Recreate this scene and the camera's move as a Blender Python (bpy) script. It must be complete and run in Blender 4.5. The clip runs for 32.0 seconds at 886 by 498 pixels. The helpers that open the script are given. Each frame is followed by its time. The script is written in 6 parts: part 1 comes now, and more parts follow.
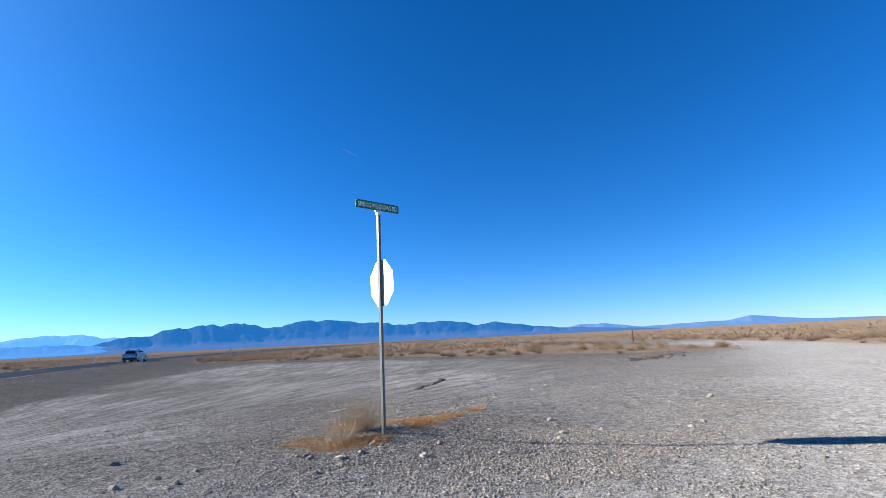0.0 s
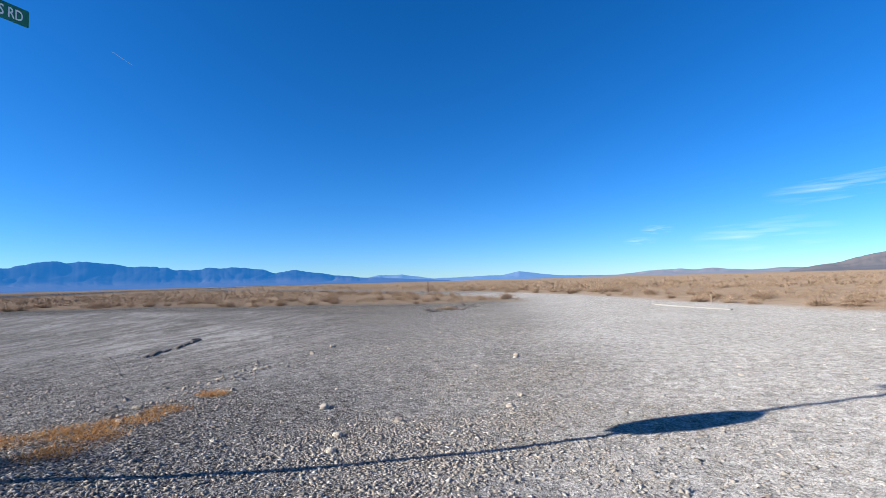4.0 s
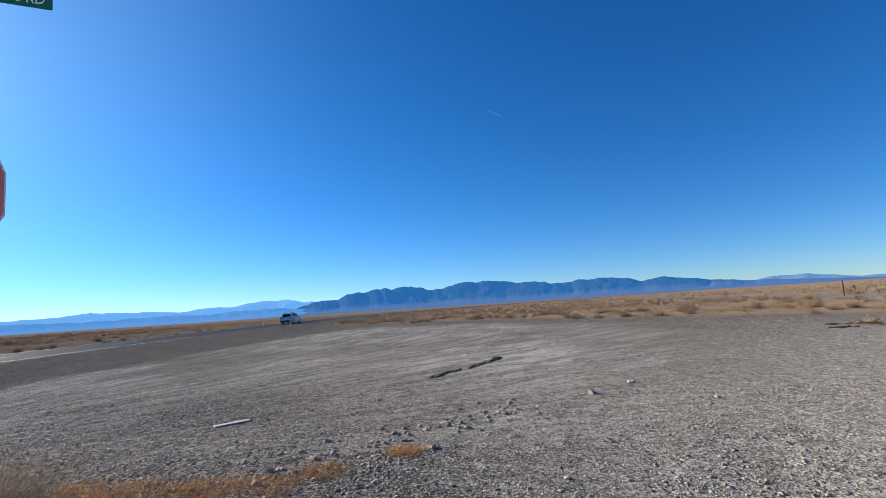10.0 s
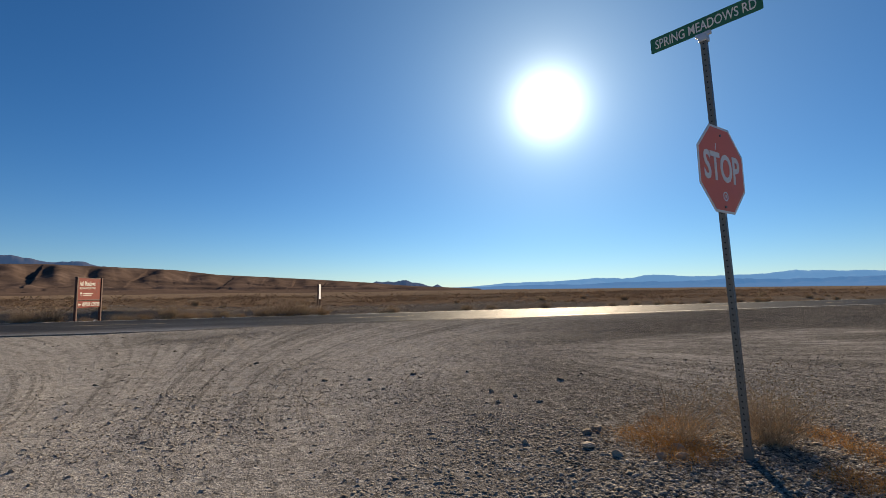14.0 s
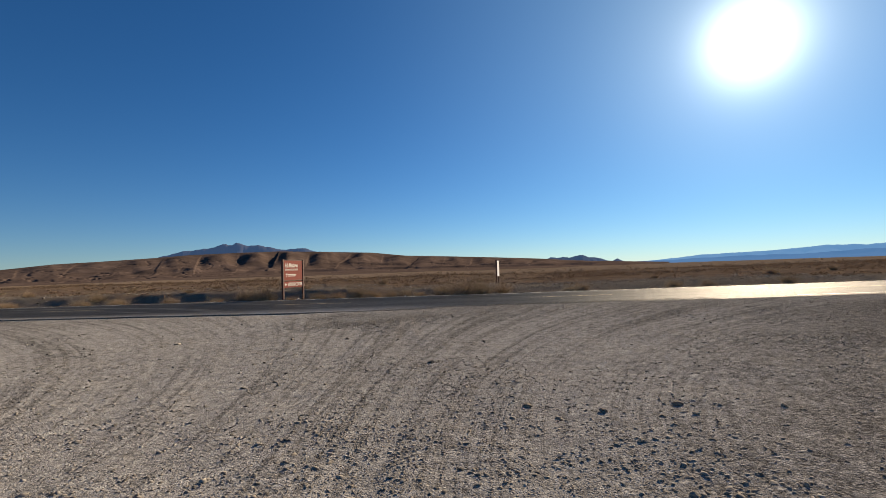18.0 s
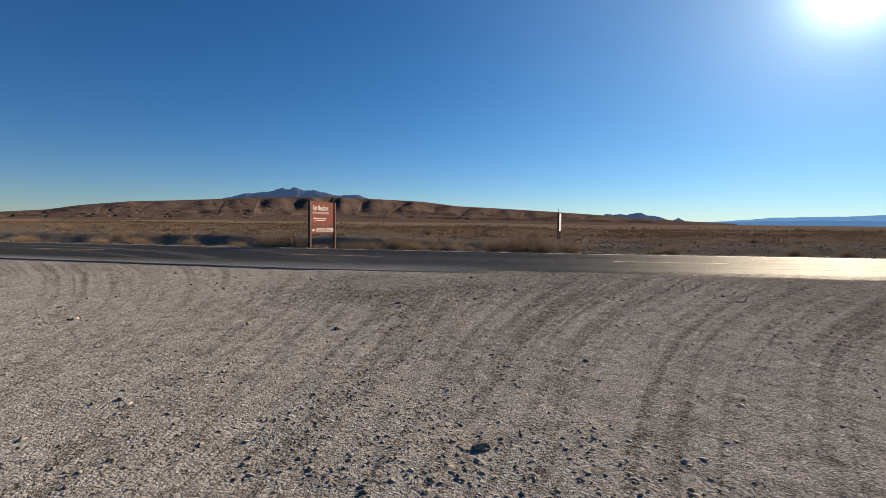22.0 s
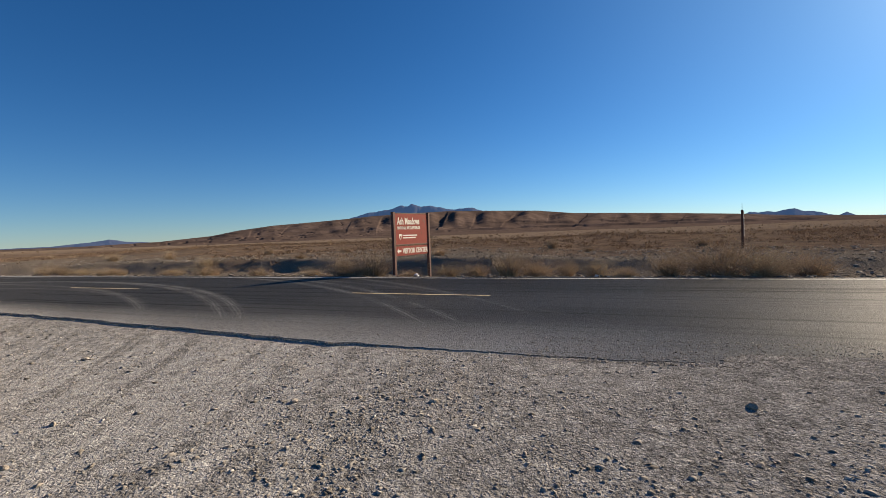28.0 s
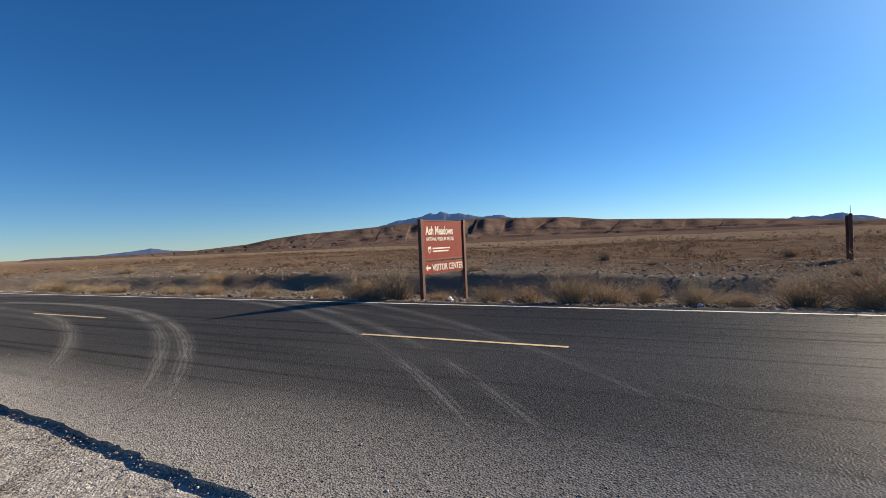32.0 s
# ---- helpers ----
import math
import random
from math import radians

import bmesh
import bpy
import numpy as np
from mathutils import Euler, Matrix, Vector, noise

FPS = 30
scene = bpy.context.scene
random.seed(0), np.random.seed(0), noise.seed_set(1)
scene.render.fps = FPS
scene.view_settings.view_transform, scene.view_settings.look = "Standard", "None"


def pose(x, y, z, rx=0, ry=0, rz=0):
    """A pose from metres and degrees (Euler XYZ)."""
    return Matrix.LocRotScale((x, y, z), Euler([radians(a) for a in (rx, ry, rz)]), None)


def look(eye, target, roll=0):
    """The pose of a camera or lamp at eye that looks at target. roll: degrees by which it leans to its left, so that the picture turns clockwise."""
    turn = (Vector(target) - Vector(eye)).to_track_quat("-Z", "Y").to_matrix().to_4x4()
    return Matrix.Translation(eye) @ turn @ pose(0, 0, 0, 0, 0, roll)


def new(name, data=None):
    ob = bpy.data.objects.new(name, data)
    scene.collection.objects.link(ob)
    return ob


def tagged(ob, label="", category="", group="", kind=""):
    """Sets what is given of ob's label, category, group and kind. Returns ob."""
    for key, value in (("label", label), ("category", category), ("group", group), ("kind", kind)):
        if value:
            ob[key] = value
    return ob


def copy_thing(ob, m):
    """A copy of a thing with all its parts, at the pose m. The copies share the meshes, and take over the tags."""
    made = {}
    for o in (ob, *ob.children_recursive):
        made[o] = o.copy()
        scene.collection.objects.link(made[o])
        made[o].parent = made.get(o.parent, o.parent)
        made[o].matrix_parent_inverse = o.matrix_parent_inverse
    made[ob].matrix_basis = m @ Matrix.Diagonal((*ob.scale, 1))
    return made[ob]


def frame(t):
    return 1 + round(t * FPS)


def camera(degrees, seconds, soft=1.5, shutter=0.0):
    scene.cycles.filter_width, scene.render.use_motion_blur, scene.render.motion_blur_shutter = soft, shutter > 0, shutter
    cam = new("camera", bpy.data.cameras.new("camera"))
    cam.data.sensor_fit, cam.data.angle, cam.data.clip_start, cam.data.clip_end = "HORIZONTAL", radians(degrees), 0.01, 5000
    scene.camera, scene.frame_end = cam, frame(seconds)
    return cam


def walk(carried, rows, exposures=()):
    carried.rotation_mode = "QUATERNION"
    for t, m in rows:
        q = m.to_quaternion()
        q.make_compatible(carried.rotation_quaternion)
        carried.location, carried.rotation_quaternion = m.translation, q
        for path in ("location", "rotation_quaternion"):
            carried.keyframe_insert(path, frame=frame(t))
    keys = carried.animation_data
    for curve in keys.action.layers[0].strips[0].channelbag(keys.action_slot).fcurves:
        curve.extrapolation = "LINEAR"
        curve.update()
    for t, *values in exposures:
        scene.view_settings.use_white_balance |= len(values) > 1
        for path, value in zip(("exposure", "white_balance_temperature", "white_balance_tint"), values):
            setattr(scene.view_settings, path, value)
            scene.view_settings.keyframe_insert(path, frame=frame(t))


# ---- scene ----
cam = camera(87.7, 32.0, soft=0.4)
PATH = [
    (0.0, (-0.000, 0.000, 1.560), (-0.086, 9.816, 3.467), -2.69),
    (0.5, (-0.019, 0.512, 1.534), (-0.144, 10.348, 3.335), -1.99),
    (1.0, (-0.011, 0.946, 1.522), (-0.238, 10.788, 3.279), -1.50),
    (1.5, (0.026, 1.389, 1.539), (-0.393, 11.238, 3.222), -1.86),
    (2.0, (0.083, 1.809, 1.554), (0.203, 11.668, 3.224), -1.66),
    (2.5, (0.347, 2.187, 1.546), (1.583, 12.010, 2.954), -1.74),
    (3.0, (0.529, 2.515, 1.531), (3.087, 12.124, 2.618), -0.80),
    (3.5, (0.693, 2.830, 1.538), (4.482, 12.043, 2.420), -0.93),
    (5.5, (1.434, 3.809, 1.508), (5.409, 12.978, 1.862), -2.03),
    (6.0, (1.607, 4.077, 1.498), (5.184, 13.406, 1.910), -2.76),
    (6.5, (1.779, 4.387, 1.520), (5.192, 13.772, 2.042), -2.44),
    (7.0, (2.015, 4.644, 1.530), (4.816, 14.210, 2.330), -2.27),
    (7.5, (2.159, 4.893, 1.522), (4.400, 14.595, 2.438), -1.82),
    (8.0, (2.306, 5.174, 1.541), (4.195, 14.921, 2.731), -2.59),
    (8.5, (2.502, 5.410, 1.569), (3.727, 15.226, 3.034), -3.26),
    (9.0, (2.576, 5.716, 1.540), (2.932, 15.591, 3.075), -4.11),
    (9.5, (2.644, 5.964, 1.517), (1.667, 15.834, 2.796), -4.20),
    (10.0, (2.722, 6.010, 1.500), (-0.642, 15.345, 2.737), -3.74),
    (10.5, (2.820, 5.888, 1.500), (-3.245, 13.732, 2.795), -2.65),
    (11.0, (2.889, 5.752, 1.507), (-5.173, 11.540, 2.735), -1.50),
    (11.5, (2.992, 5.782, 1.512), (-6.494, 8.720, 2.691), -0.86),
    (12.0, (3.024, 5.765, 1.514), (-6.887, 6.605, 2.547), -0.66),
    (12.5, (3.024, 5.731, 1.512), (-6.924, 5.879, 2.513), -1.16),
    (13.0, (3.010, 5.763, 1.513), (-6.944, 5.608, 2.459), -1.12),
    (13.5, (2.985, 5.741, 1.515), (-6.972, 5.452, 2.399), -1.16),
    (14.0, (2.964, 5.634, 1.514), (-6.962, 4.797, 2.395), -0.59),
    (14.5, (2.896, 5.488, 1.508), (-6.962, 4.066, 2.416), 0.03),
    (15.0, (2.632, 5.438, 1.501), (-7.121, 3.408, 2.376), 0.22),
    (15.5, (2.298, 5.300, 1.471), (-7.322, 2.625, 2.255), 0.41),
    (17.5, (0.541, 4.561, 1.467), (-8.610, 0.549, 1.883), -1.26),
    (18.0, (0.038, 4.390, 1.481), (-8.924, -0.024, 1.935), -1.87),
    (18.5, (-0.444, 4.122, 1.482), (-9.250, -0.599, 1.882), -1.42),
    (19.0, (-0.972, 3.863, 1.477), (-9.711, -0.992, 1.723), -1.41),
    (19.5, (-1.458, 3.564, 1.475), (-10.183, -1.319, 1.602), 0.04),
    (20.0, (-1.947, 3.344, 1.441), (-10.653, -1.573, 1.623), -0.14),
    (20.5, (-2.442, 3.057, 1.428), (-10.857, -2.345, 1.503), -0.35),
    (21.0, (-2.983, 2.835, 1.436), (-11.493, -2.416, 1.523), -0.42),
    (21.5, (-3.491, 2.512, 1.424), (-11.952, -2.816, 1.220), -0.62),
    (22.0, (-3.986, 2.185, 1.425), (-12.406, -3.176, 0.832), 0.63),
    (22.5, (-4.487, 1.855, 1.458), (-12.805, -3.652, 0.761), 0.11),
    (23.0, (-4.925, 1.479, 1.495), (-13.075, -4.290, 0.944), 0.83),
    (23.5, (-5.382, 1.102, 1.528), (-13.346, -4.940, 1.260), -0.35),
    (24.0, (-5.779, 0.704, 1.526), (-13.414, -5.754, 1.459), -0.22),
    (24.5, (-6.273, 0.364, 1.537), (-13.979, -6.009, 1.569), -1.09),
    (25.0, (-6.703, -0.032, 1.542), (-14.273, -6.563, 1.737), -1.42),
    (25.5, (-7.227, -0.327, 1.557), (-14.942, -6.678, 1.933), -2.43),
    (27.5, (-9.005, -1.736, 1.482), (-16.161, -8.721, 1.425), -1.39),
    (28.0, (-9.438, -2.114, 1.508), (-16.291, -9.390, 1.185), -2.14),
    (28.5, (-9.714, -2.567, 1.534), (-16.371, -10.025, 1.278), -1.81),
    (29.0, (-10.013, -2.868, 1.562), (-16.758, -10.251, 1.516), -2.06),
    (29.5, (-10.352, -3.223, 1.611), (-17.144, -10.562, 1.622), -3.68),
    (30.0, (-10.621, -3.609, 1.652), (-17.436, -10.926, 1.756), -2.65),
    (30.5, (-10.963, -3.887, 1.668), (-17.790, -11.185, 2.021), -3.54),
    (31.0, (-11.196, -4.193, 1.665), (-17.833, -11.658, 2.139), -3.25),
    (31.5, (-11.363, -4.565, 1.684), (-18.024, -12.012, 2.105), -2.41),
    (32.0, (-11.597, -4.868, 1.674), (-17.988, -12.558, 1.536), -2.44),
]
EXPOSURES = [(0.0, 1.50, 5850, 10), (2.0, 1.47, 5850, 10), (3.0, 1.41, 5850, 10), (5.5, 1.45, 5850, 10), (7.0, 1.50, 5850, 10), (9.0, 1.52, 5850, 10), (10.2, 1.15, 6600, 10), (11.0, 0.74, 7500, 13), (13.0, 0.73, 8000, 13), (19.0, 0.69, 7800, 13), (24.0, 0.73, 7600, 13), (28.0, 0.85, 7350, 13), (32.0, 1.02, 7150, 13)]
walk(cam, [(t, look(eye, target, roll)) for t, eye, target, roll in PATH], EXPOSURES)

# ---- world and sun ----
SUN_DIR = Vector((-0.9187, 0.1387, 0.3699)).normalized()
world = bpy.data.worlds.new("sky")
scene.world = world
world.use_nodes = True
wn, wl = world.node_tree.nodes, world.node_tree.links
wn.clear()
w_out = wn.new("ShaderNodeOutputWorld")
w_bg = wn.new("ShaderNodeBackground")
w_sky = wn.new("ShaderNodeTexSky")
w_sky.sky_type = "NISHITA"
w_sky.sun_disc = False
w_sky.sun_elevation = math.asin(SUN_DIR.z)
w_sky.sun_rotation = math.atan2(SUN_DIR.x, SUN_DIR.y) % (2 * math.pi)
w_sky.altitude = 1500
w_sky.air_density = 1.0
w_sky.dust_density = 0.0
w_sky.ozone_density = 4.0
w_bg.inputs["Strength"].default_value = 0.056
# the glare round the sun's disc
w_tc = wn.new("ShaderNodeTexCoord")
w_nrm = wn.new("ShaderNodeVectorMath")
w_nrm.operation = "NORMALIZE"
w_dot = wn.new("ShaderNodeVectorMath")
w_dot.operation = "DOT_PRODUCT"
w_dot.inputs[1].default_value = SUN_DIR
wl.new(w_tc.outputs["Generated"], w_nrm.inputs[0])
wl.new(w_nrm.outputs["Vector"], w_dot.inputs[0])


def w_math(op, a, b):
    m = wn.new("ShaderNodeMath")
    m.operation = op
    for i, v in enumerate((a, b)):
        if isinstance(v, (int, float)):
            m.inputs[i].default_value = v
        else:
            wl.new(v, m.inputs[i])
    return m.outputs[0]


w_pos = w_math("MAXIMUM", w_dot.outputs["Value"], 0.0)
w_core = w_math("ADD", w_math("MULTIPLY", w_math("POWER", w_pos, 600.0), 16.0), w_math("MULTIPLY", w_math("POWER", w_pos, 260.0), 4.0))
w_halo = w_math("MULTIPLY", w_math("POWER", w_pos, 60.0), 3.0)
w_wide = w_math("ADD", w_math("MULTIPLY", w_math("POWER", w_pos, 10.0), 2.6), w_math("MULTIPLY", w_math("POWER", w_pos, 3.0), 0.2))
w_glow = w_math("ADD", w_core, w_halo)
w_col = wn.new("ShaderNodeVectorMath")
w_col.operation = "SCALE"
w_col.inputs[0].default_value = (0.80, 0.97, 1.0)
wl.new(w_glow, w_col.inputs["Scale"])
w_air = wn.new("ShaderNodeVectorMath")
w_air.operation = "SCALE"
w_air.inputs[0].default_value = (0.50, 0.85, 1.0)
wl.new(w_wide, w_air.inputs["Scale"])
w_both = wn.new("ShaderNodeVectorMath")
w_both.operation = "ADD"
wl.new(w_col.outputs["Vector"], w_both.inputs[0])
wl.new(w_air.outputs["Vector"], w_both.inputs[1])
w_add = wn.new("ShaderNodeVectorMath")
w_add.operation = "ADD"
w_tint = wn.new("ShaderNodeVectorMath")
w_tint.operation = "MULTIPLY"
w_tint.inputs[1].default_value = (0.68, 0.855, 1.07)
wl.new(w_sky.outputs["Color"], w_tint.inputs[0])
w_sat = wn.new("ShaderNodeHueSaturation")
w_sat.inputs["Saturation"].default_value = 1.14
wl.new(w_tint.outputs["Vector"], w_sat.inputs["Color"])
wl.new(w_sat.outputs["Color"], w_add.inputs[0])
wl.new(w_both.outputs["Vector"], w_add.inputs[1])
wl.new(w_add.outputs["Vector"], w_bg.inputs["Color"])
wl.new(w_bg.outputs["Background"], w_out.inputs["Surface"])

sun_lamp = bpy.data.lights.new("sun", "SUN")
sun_lamp.energy = 5.0
sun_lamp.angle = radians(0.53)
sun_lamp.color = (1.0, 0.90, 0.745)
sun = new("sun", sun_lamp)
sun.matrix_world = look(SUN_DIR * 100, (0, 0, 0))

# ---- the plan ----
# The highway's own frame: v along it to the north-west, s across it towards the gravel lot.
UX, UY = -0.399, 0.917
NX, NY = 0.917, 0.399
S_WHITE, S_YELLOW, S_EDGE = -22.93, -19.15, -15.1


def bend(v):
    """How far the highway has swung towards the lot at v."""
    d = np.maximum(np.asarray(v, float) - 20.0, 0.0)
    e = np.maximum(np.asarray(v, float) - 75.0, 0.0)
    return 0.001 * d**2 / (1 + d / 400.0) + 0.003 * e**2 / (1 + e / 120.0)


def road_z(v):
    v = np.asarray(v, float)
    return 0.108 + 0.004 * np.clip(v - 5, 0, 120)


def smooth(a, b, x):
    t = np.clip((np.asarray(x, float) - a) / (b - a), 0, 1)
    return t * t * (3 - 2 * t)


def edge_shift(v):
    """How far the asphalt's ragged edge lies from its usual line at v."""
    return 0.49 + 0.055 * np.clip(np.asarray(v, float) + 2, -12, 0) - 0.45 * smooth(0, 6, v) - 0.1 * smooth(-12, -20, v)


def at_road(v, s):
    s = s + bend(v)
    return UX * v + NX * s, UY * v + NY * s


def to_road(x, y):
    v = UX * x + UY * y
    s = NX * x + NY * y
    return v, s - bend(v)


_rng = np.random.RandomState(11)
_tab = _rng.rand(256, 256)


def vnoise(x, y):
    x, y = np.asarray(x, float), np.asarray(y, float)
    xi, yi = np.floor(x).astype(int), np.floor(y).astype(int)
    fx, fy = x - xi, y - yi
    fx, fy = fx * fx * (3 - 2 * fx), fy * fy * (3 - 2 * fy)
    a, b = _tab[xi % 256, yi % 256], _tab[(xi + 1) % 256, yi % 256]
    c, d = _tab[xi % 256, (yi + 1) % 256], _tab[(xi + 1) % 256, (yi + 1) % 256]
    return (a * (1 - fx) + b * fx) * (1 - fy) + (c * (1 - fx) + d * fx) * fy - 0.5


def fbm(x, y, octaves=5, gain=0.5):
    out, amp = 0.0, 1.0
    for i in range(octaves):
        out = out + amp * vnoise(np.asarray(x) * 2**i + 17.3 * i, np.asarray(y) * 2**i + 9.1 * i)
        amp *= gain
    return out


# where the scrub begins: along the lot's north side and up the dirt road's west side, and along its east side
FRONT_NORTH = [(-75, 92), (-40, 64), (-28, 57), (-22, 53.5), (-12, 50), (-5, 46.5), (0, 41.5), (8, 36), (13, 31.5), (18.5, 29.8), (20.2, 33), (21, 40), (21, 52), (19, 70), (10, 120), (-20, 240)]
FRONT_EAST = [(-6, 240), (19, 120), (26, 70), (28, 52), (27.6, 42), (26.6, 35), (25.3, 29), (23.5, 23.5), (22.6, 18), (21.5, 12), (20.5, 0), (19, -20)]


def inside(x, y, front, beyond):
    """Metres inside the region behind a front line, closed by far corners; under 0 outside it."""
    best = np.full(np.shape(x), 1e9)
    for (ax, ay), (bx, by) in zip(front, front[1:]):
        dx, dy = bx - ax, by - ay
        t = np.clip(((x - ax) * dx + (y - ay) * dy) / (dx * dx + dy * dy), 0, 1)
        best = np.minimum(best, np.hypot(x - ax - t * dx, y - ay - t * dy))
    odd = np.zeros(np.shape(x), bool)
    ring_pts = front + beyond
    for (ax, ay), (bx, by) in zip(ring_pts, ring_pts[1:] + ring_pts[:1]):
        if ay != by:
            odd ^= ((ay > y) != (by > y)) & (x < (bx - ax) * (y - ay) / (by - ay) + ax)
    return np.where(odd, best, -best)


NORTH_FAR = [(-300, 9000), (-9000, 9000), (-9000, 3000)]
EAST_FAR = [(60, -400), (9000, -400), (9000, 9000), (-280, 9000)]


# where the pale wheel-packed dirt gives way to dark gravel
PALE_EDGE = [(-27, 17), (-20, 10.9), (-15.2, 7.6), (-8.6, 5.3), (-4.4, 4.7), (-0.6, 4.8), (1.9, 5.1), (4.3, 6.6), (6.1, 9.3), (9.3, 14.9), (14.2, 23), (18.5, 30), (20.2, 33), (21, 40), (21, 52), (19, 70), (10, 120)]


def pale_side(x, y):
    """Metres inside the pale dirt, under 0 on the dark gravel, and the way along its edge."""
    best = np.full(np.shape(x), 1e9)
    sign = np.ones(np.shape(x))
    way = np.zeros(np.shape(x))
    run = 0.0
    for (ax, ay), (bx, by) in zip(PALE_EDGE, PALE_EDGE[1:]):
        dx, dy = bx - ax, by - ay
        ln = math.hypot(dx, dy)
        t = np.clip(((x - ax) * dx + (y - ay) * dy) / ln**2, 0, 1)
        ex, ey = x - ax - t * dx, y - ay - t * dy
        d = np.hypot(ex, ey)
        near = d < best
        best = np.where(near, d, best)
        sign = np.where(near, np.sign(dx * ey - dy * ex), sign)
        way = np.where(near, run + t * ln, way)
        run += ln
    return -best * sign, way


def wheel_lines(x, y):
    """A value that is constant along the wheels' way from the dirt road out to both sides of the highway, the way along, how much it is worn, and bands of worn and loose ground."""
    v, s = UX * x + UY * y, NX * x + NY * y
    w = np.maximum(-s, 0.0)
    u = (v - 2.0 - 0.28 * (s - 1.0 + np.hypot(s - 1.0, 3.0))) / (0.9 + (w / 6.5) ** 2)
    u = u + 0.10 * fbm(x * 0.16, y * 0.16, 3)
    b, _ = pale_side(x, y)
    much = smooth(-1.0, 1.5, b) * smooth(8.5, 4.0, np.abs(u)) * smooth(-15.6, -13.5, s) * smooth(3.0, -1.5, s) * np.clip(0.8 + 1.2 * fbm(x * 0.22 + 9, y * 0.22, 3), 0.15, 1.1)
    way = 0.13 * w + 0.06 * s
    band = 0.6 * fbm(u * 2.6 + 40, way * 1.6, 3, 0.6) + 0.45 * fbm(u * 8.5 + 11, way * 2.3, 2, 0.5)
    return u, way, much, band * much


def dirt_pale(x, y):
    """How pale the dirt is, 0 to 1: wheel-packed ground, and gravel lightened towards the east."""
    b, way = pale_side(x, y)
    b = b + 0.8 * fbm(x * 0.35, y * 0.35, 4)
    p = smooth(-4.6, 2.0, b) * (1 - 0.45 * smooth(12, 26, b))
    east = smooth(-1.0, 2.8, x) * smooth(-13.0, -0.5, b) * smooth(-2.5, -5.5, inside(x, y, FRONT_NORTH, NORTH_FAR))
    v, s = to_road(x, y)
    p = p * (1 - 0.27 * smooth(-3.0, 3.0, v + 2.5 * fbm(x * 0.3, y * 0.3, 3)) * smooth(-7.0, -12.0, s) * smooth(24, 15, v))
    return np.maximum(p * 0.92, 0.52 * east) * (1 - 0.7 * smooth(42, 60, y))


def silt_at(x, y):
    """How much pale washed silt lies on the flat north of the sign, thickest in an arc along the highway's shoulder."""
    v, s = UX * x + UY * y, NX * x + NY * y
    c = 0.0055 * np.clip(v - 16, 0, 40) ** 2 - 6.1 - s + 0.9 * fbm(x * 0.3, y * 0.3, 3)
    flat = smooth(1.2, -1.0, c) * smooth(6.5, 11, v) * smooth(-1.5, -8.0, inside(x, y, FRONT_NORTH, NORTH_FAR)) * smooth(10, 1, x + 0.15 * (y - 20))
    flat = flat * np.clip(0.8 + 0.9 * fbm(x * 0.16, y * 0.16, 4), 0, 1)
    arc = 0.98 * smooth(2.2, 0.2, np.abs(c + 0.5)) * smooth(11, 17, v) * smooth(62, 40, v) * np.clip(0.9 + 1.2 * fbm(x * 0.5, y * 0.5, 3), 0.2, 1)
    return np.maximum(flat, arc)


def plant_front(x, y):
    """Over 0 where the scrub grows, under 0 on the bare lot and the roads."""
    v, s = to_road(x, y)
    wob = 1.3 * fbm(x * 0.18, y * 0.18, 4)
    north = np.minimum(inside(x, y, FRONT_NORTH, NORTH_FAR), s - S_EDGE - 5.0)
    south = np.minimum(inside(x, y, FRONT_EAST, EAST_FAR), s - S_EDGE - 6.0)
    far = S_WHITE - 1.3 - s
    return np.maximum(np.maximum(north, south), far) + wob


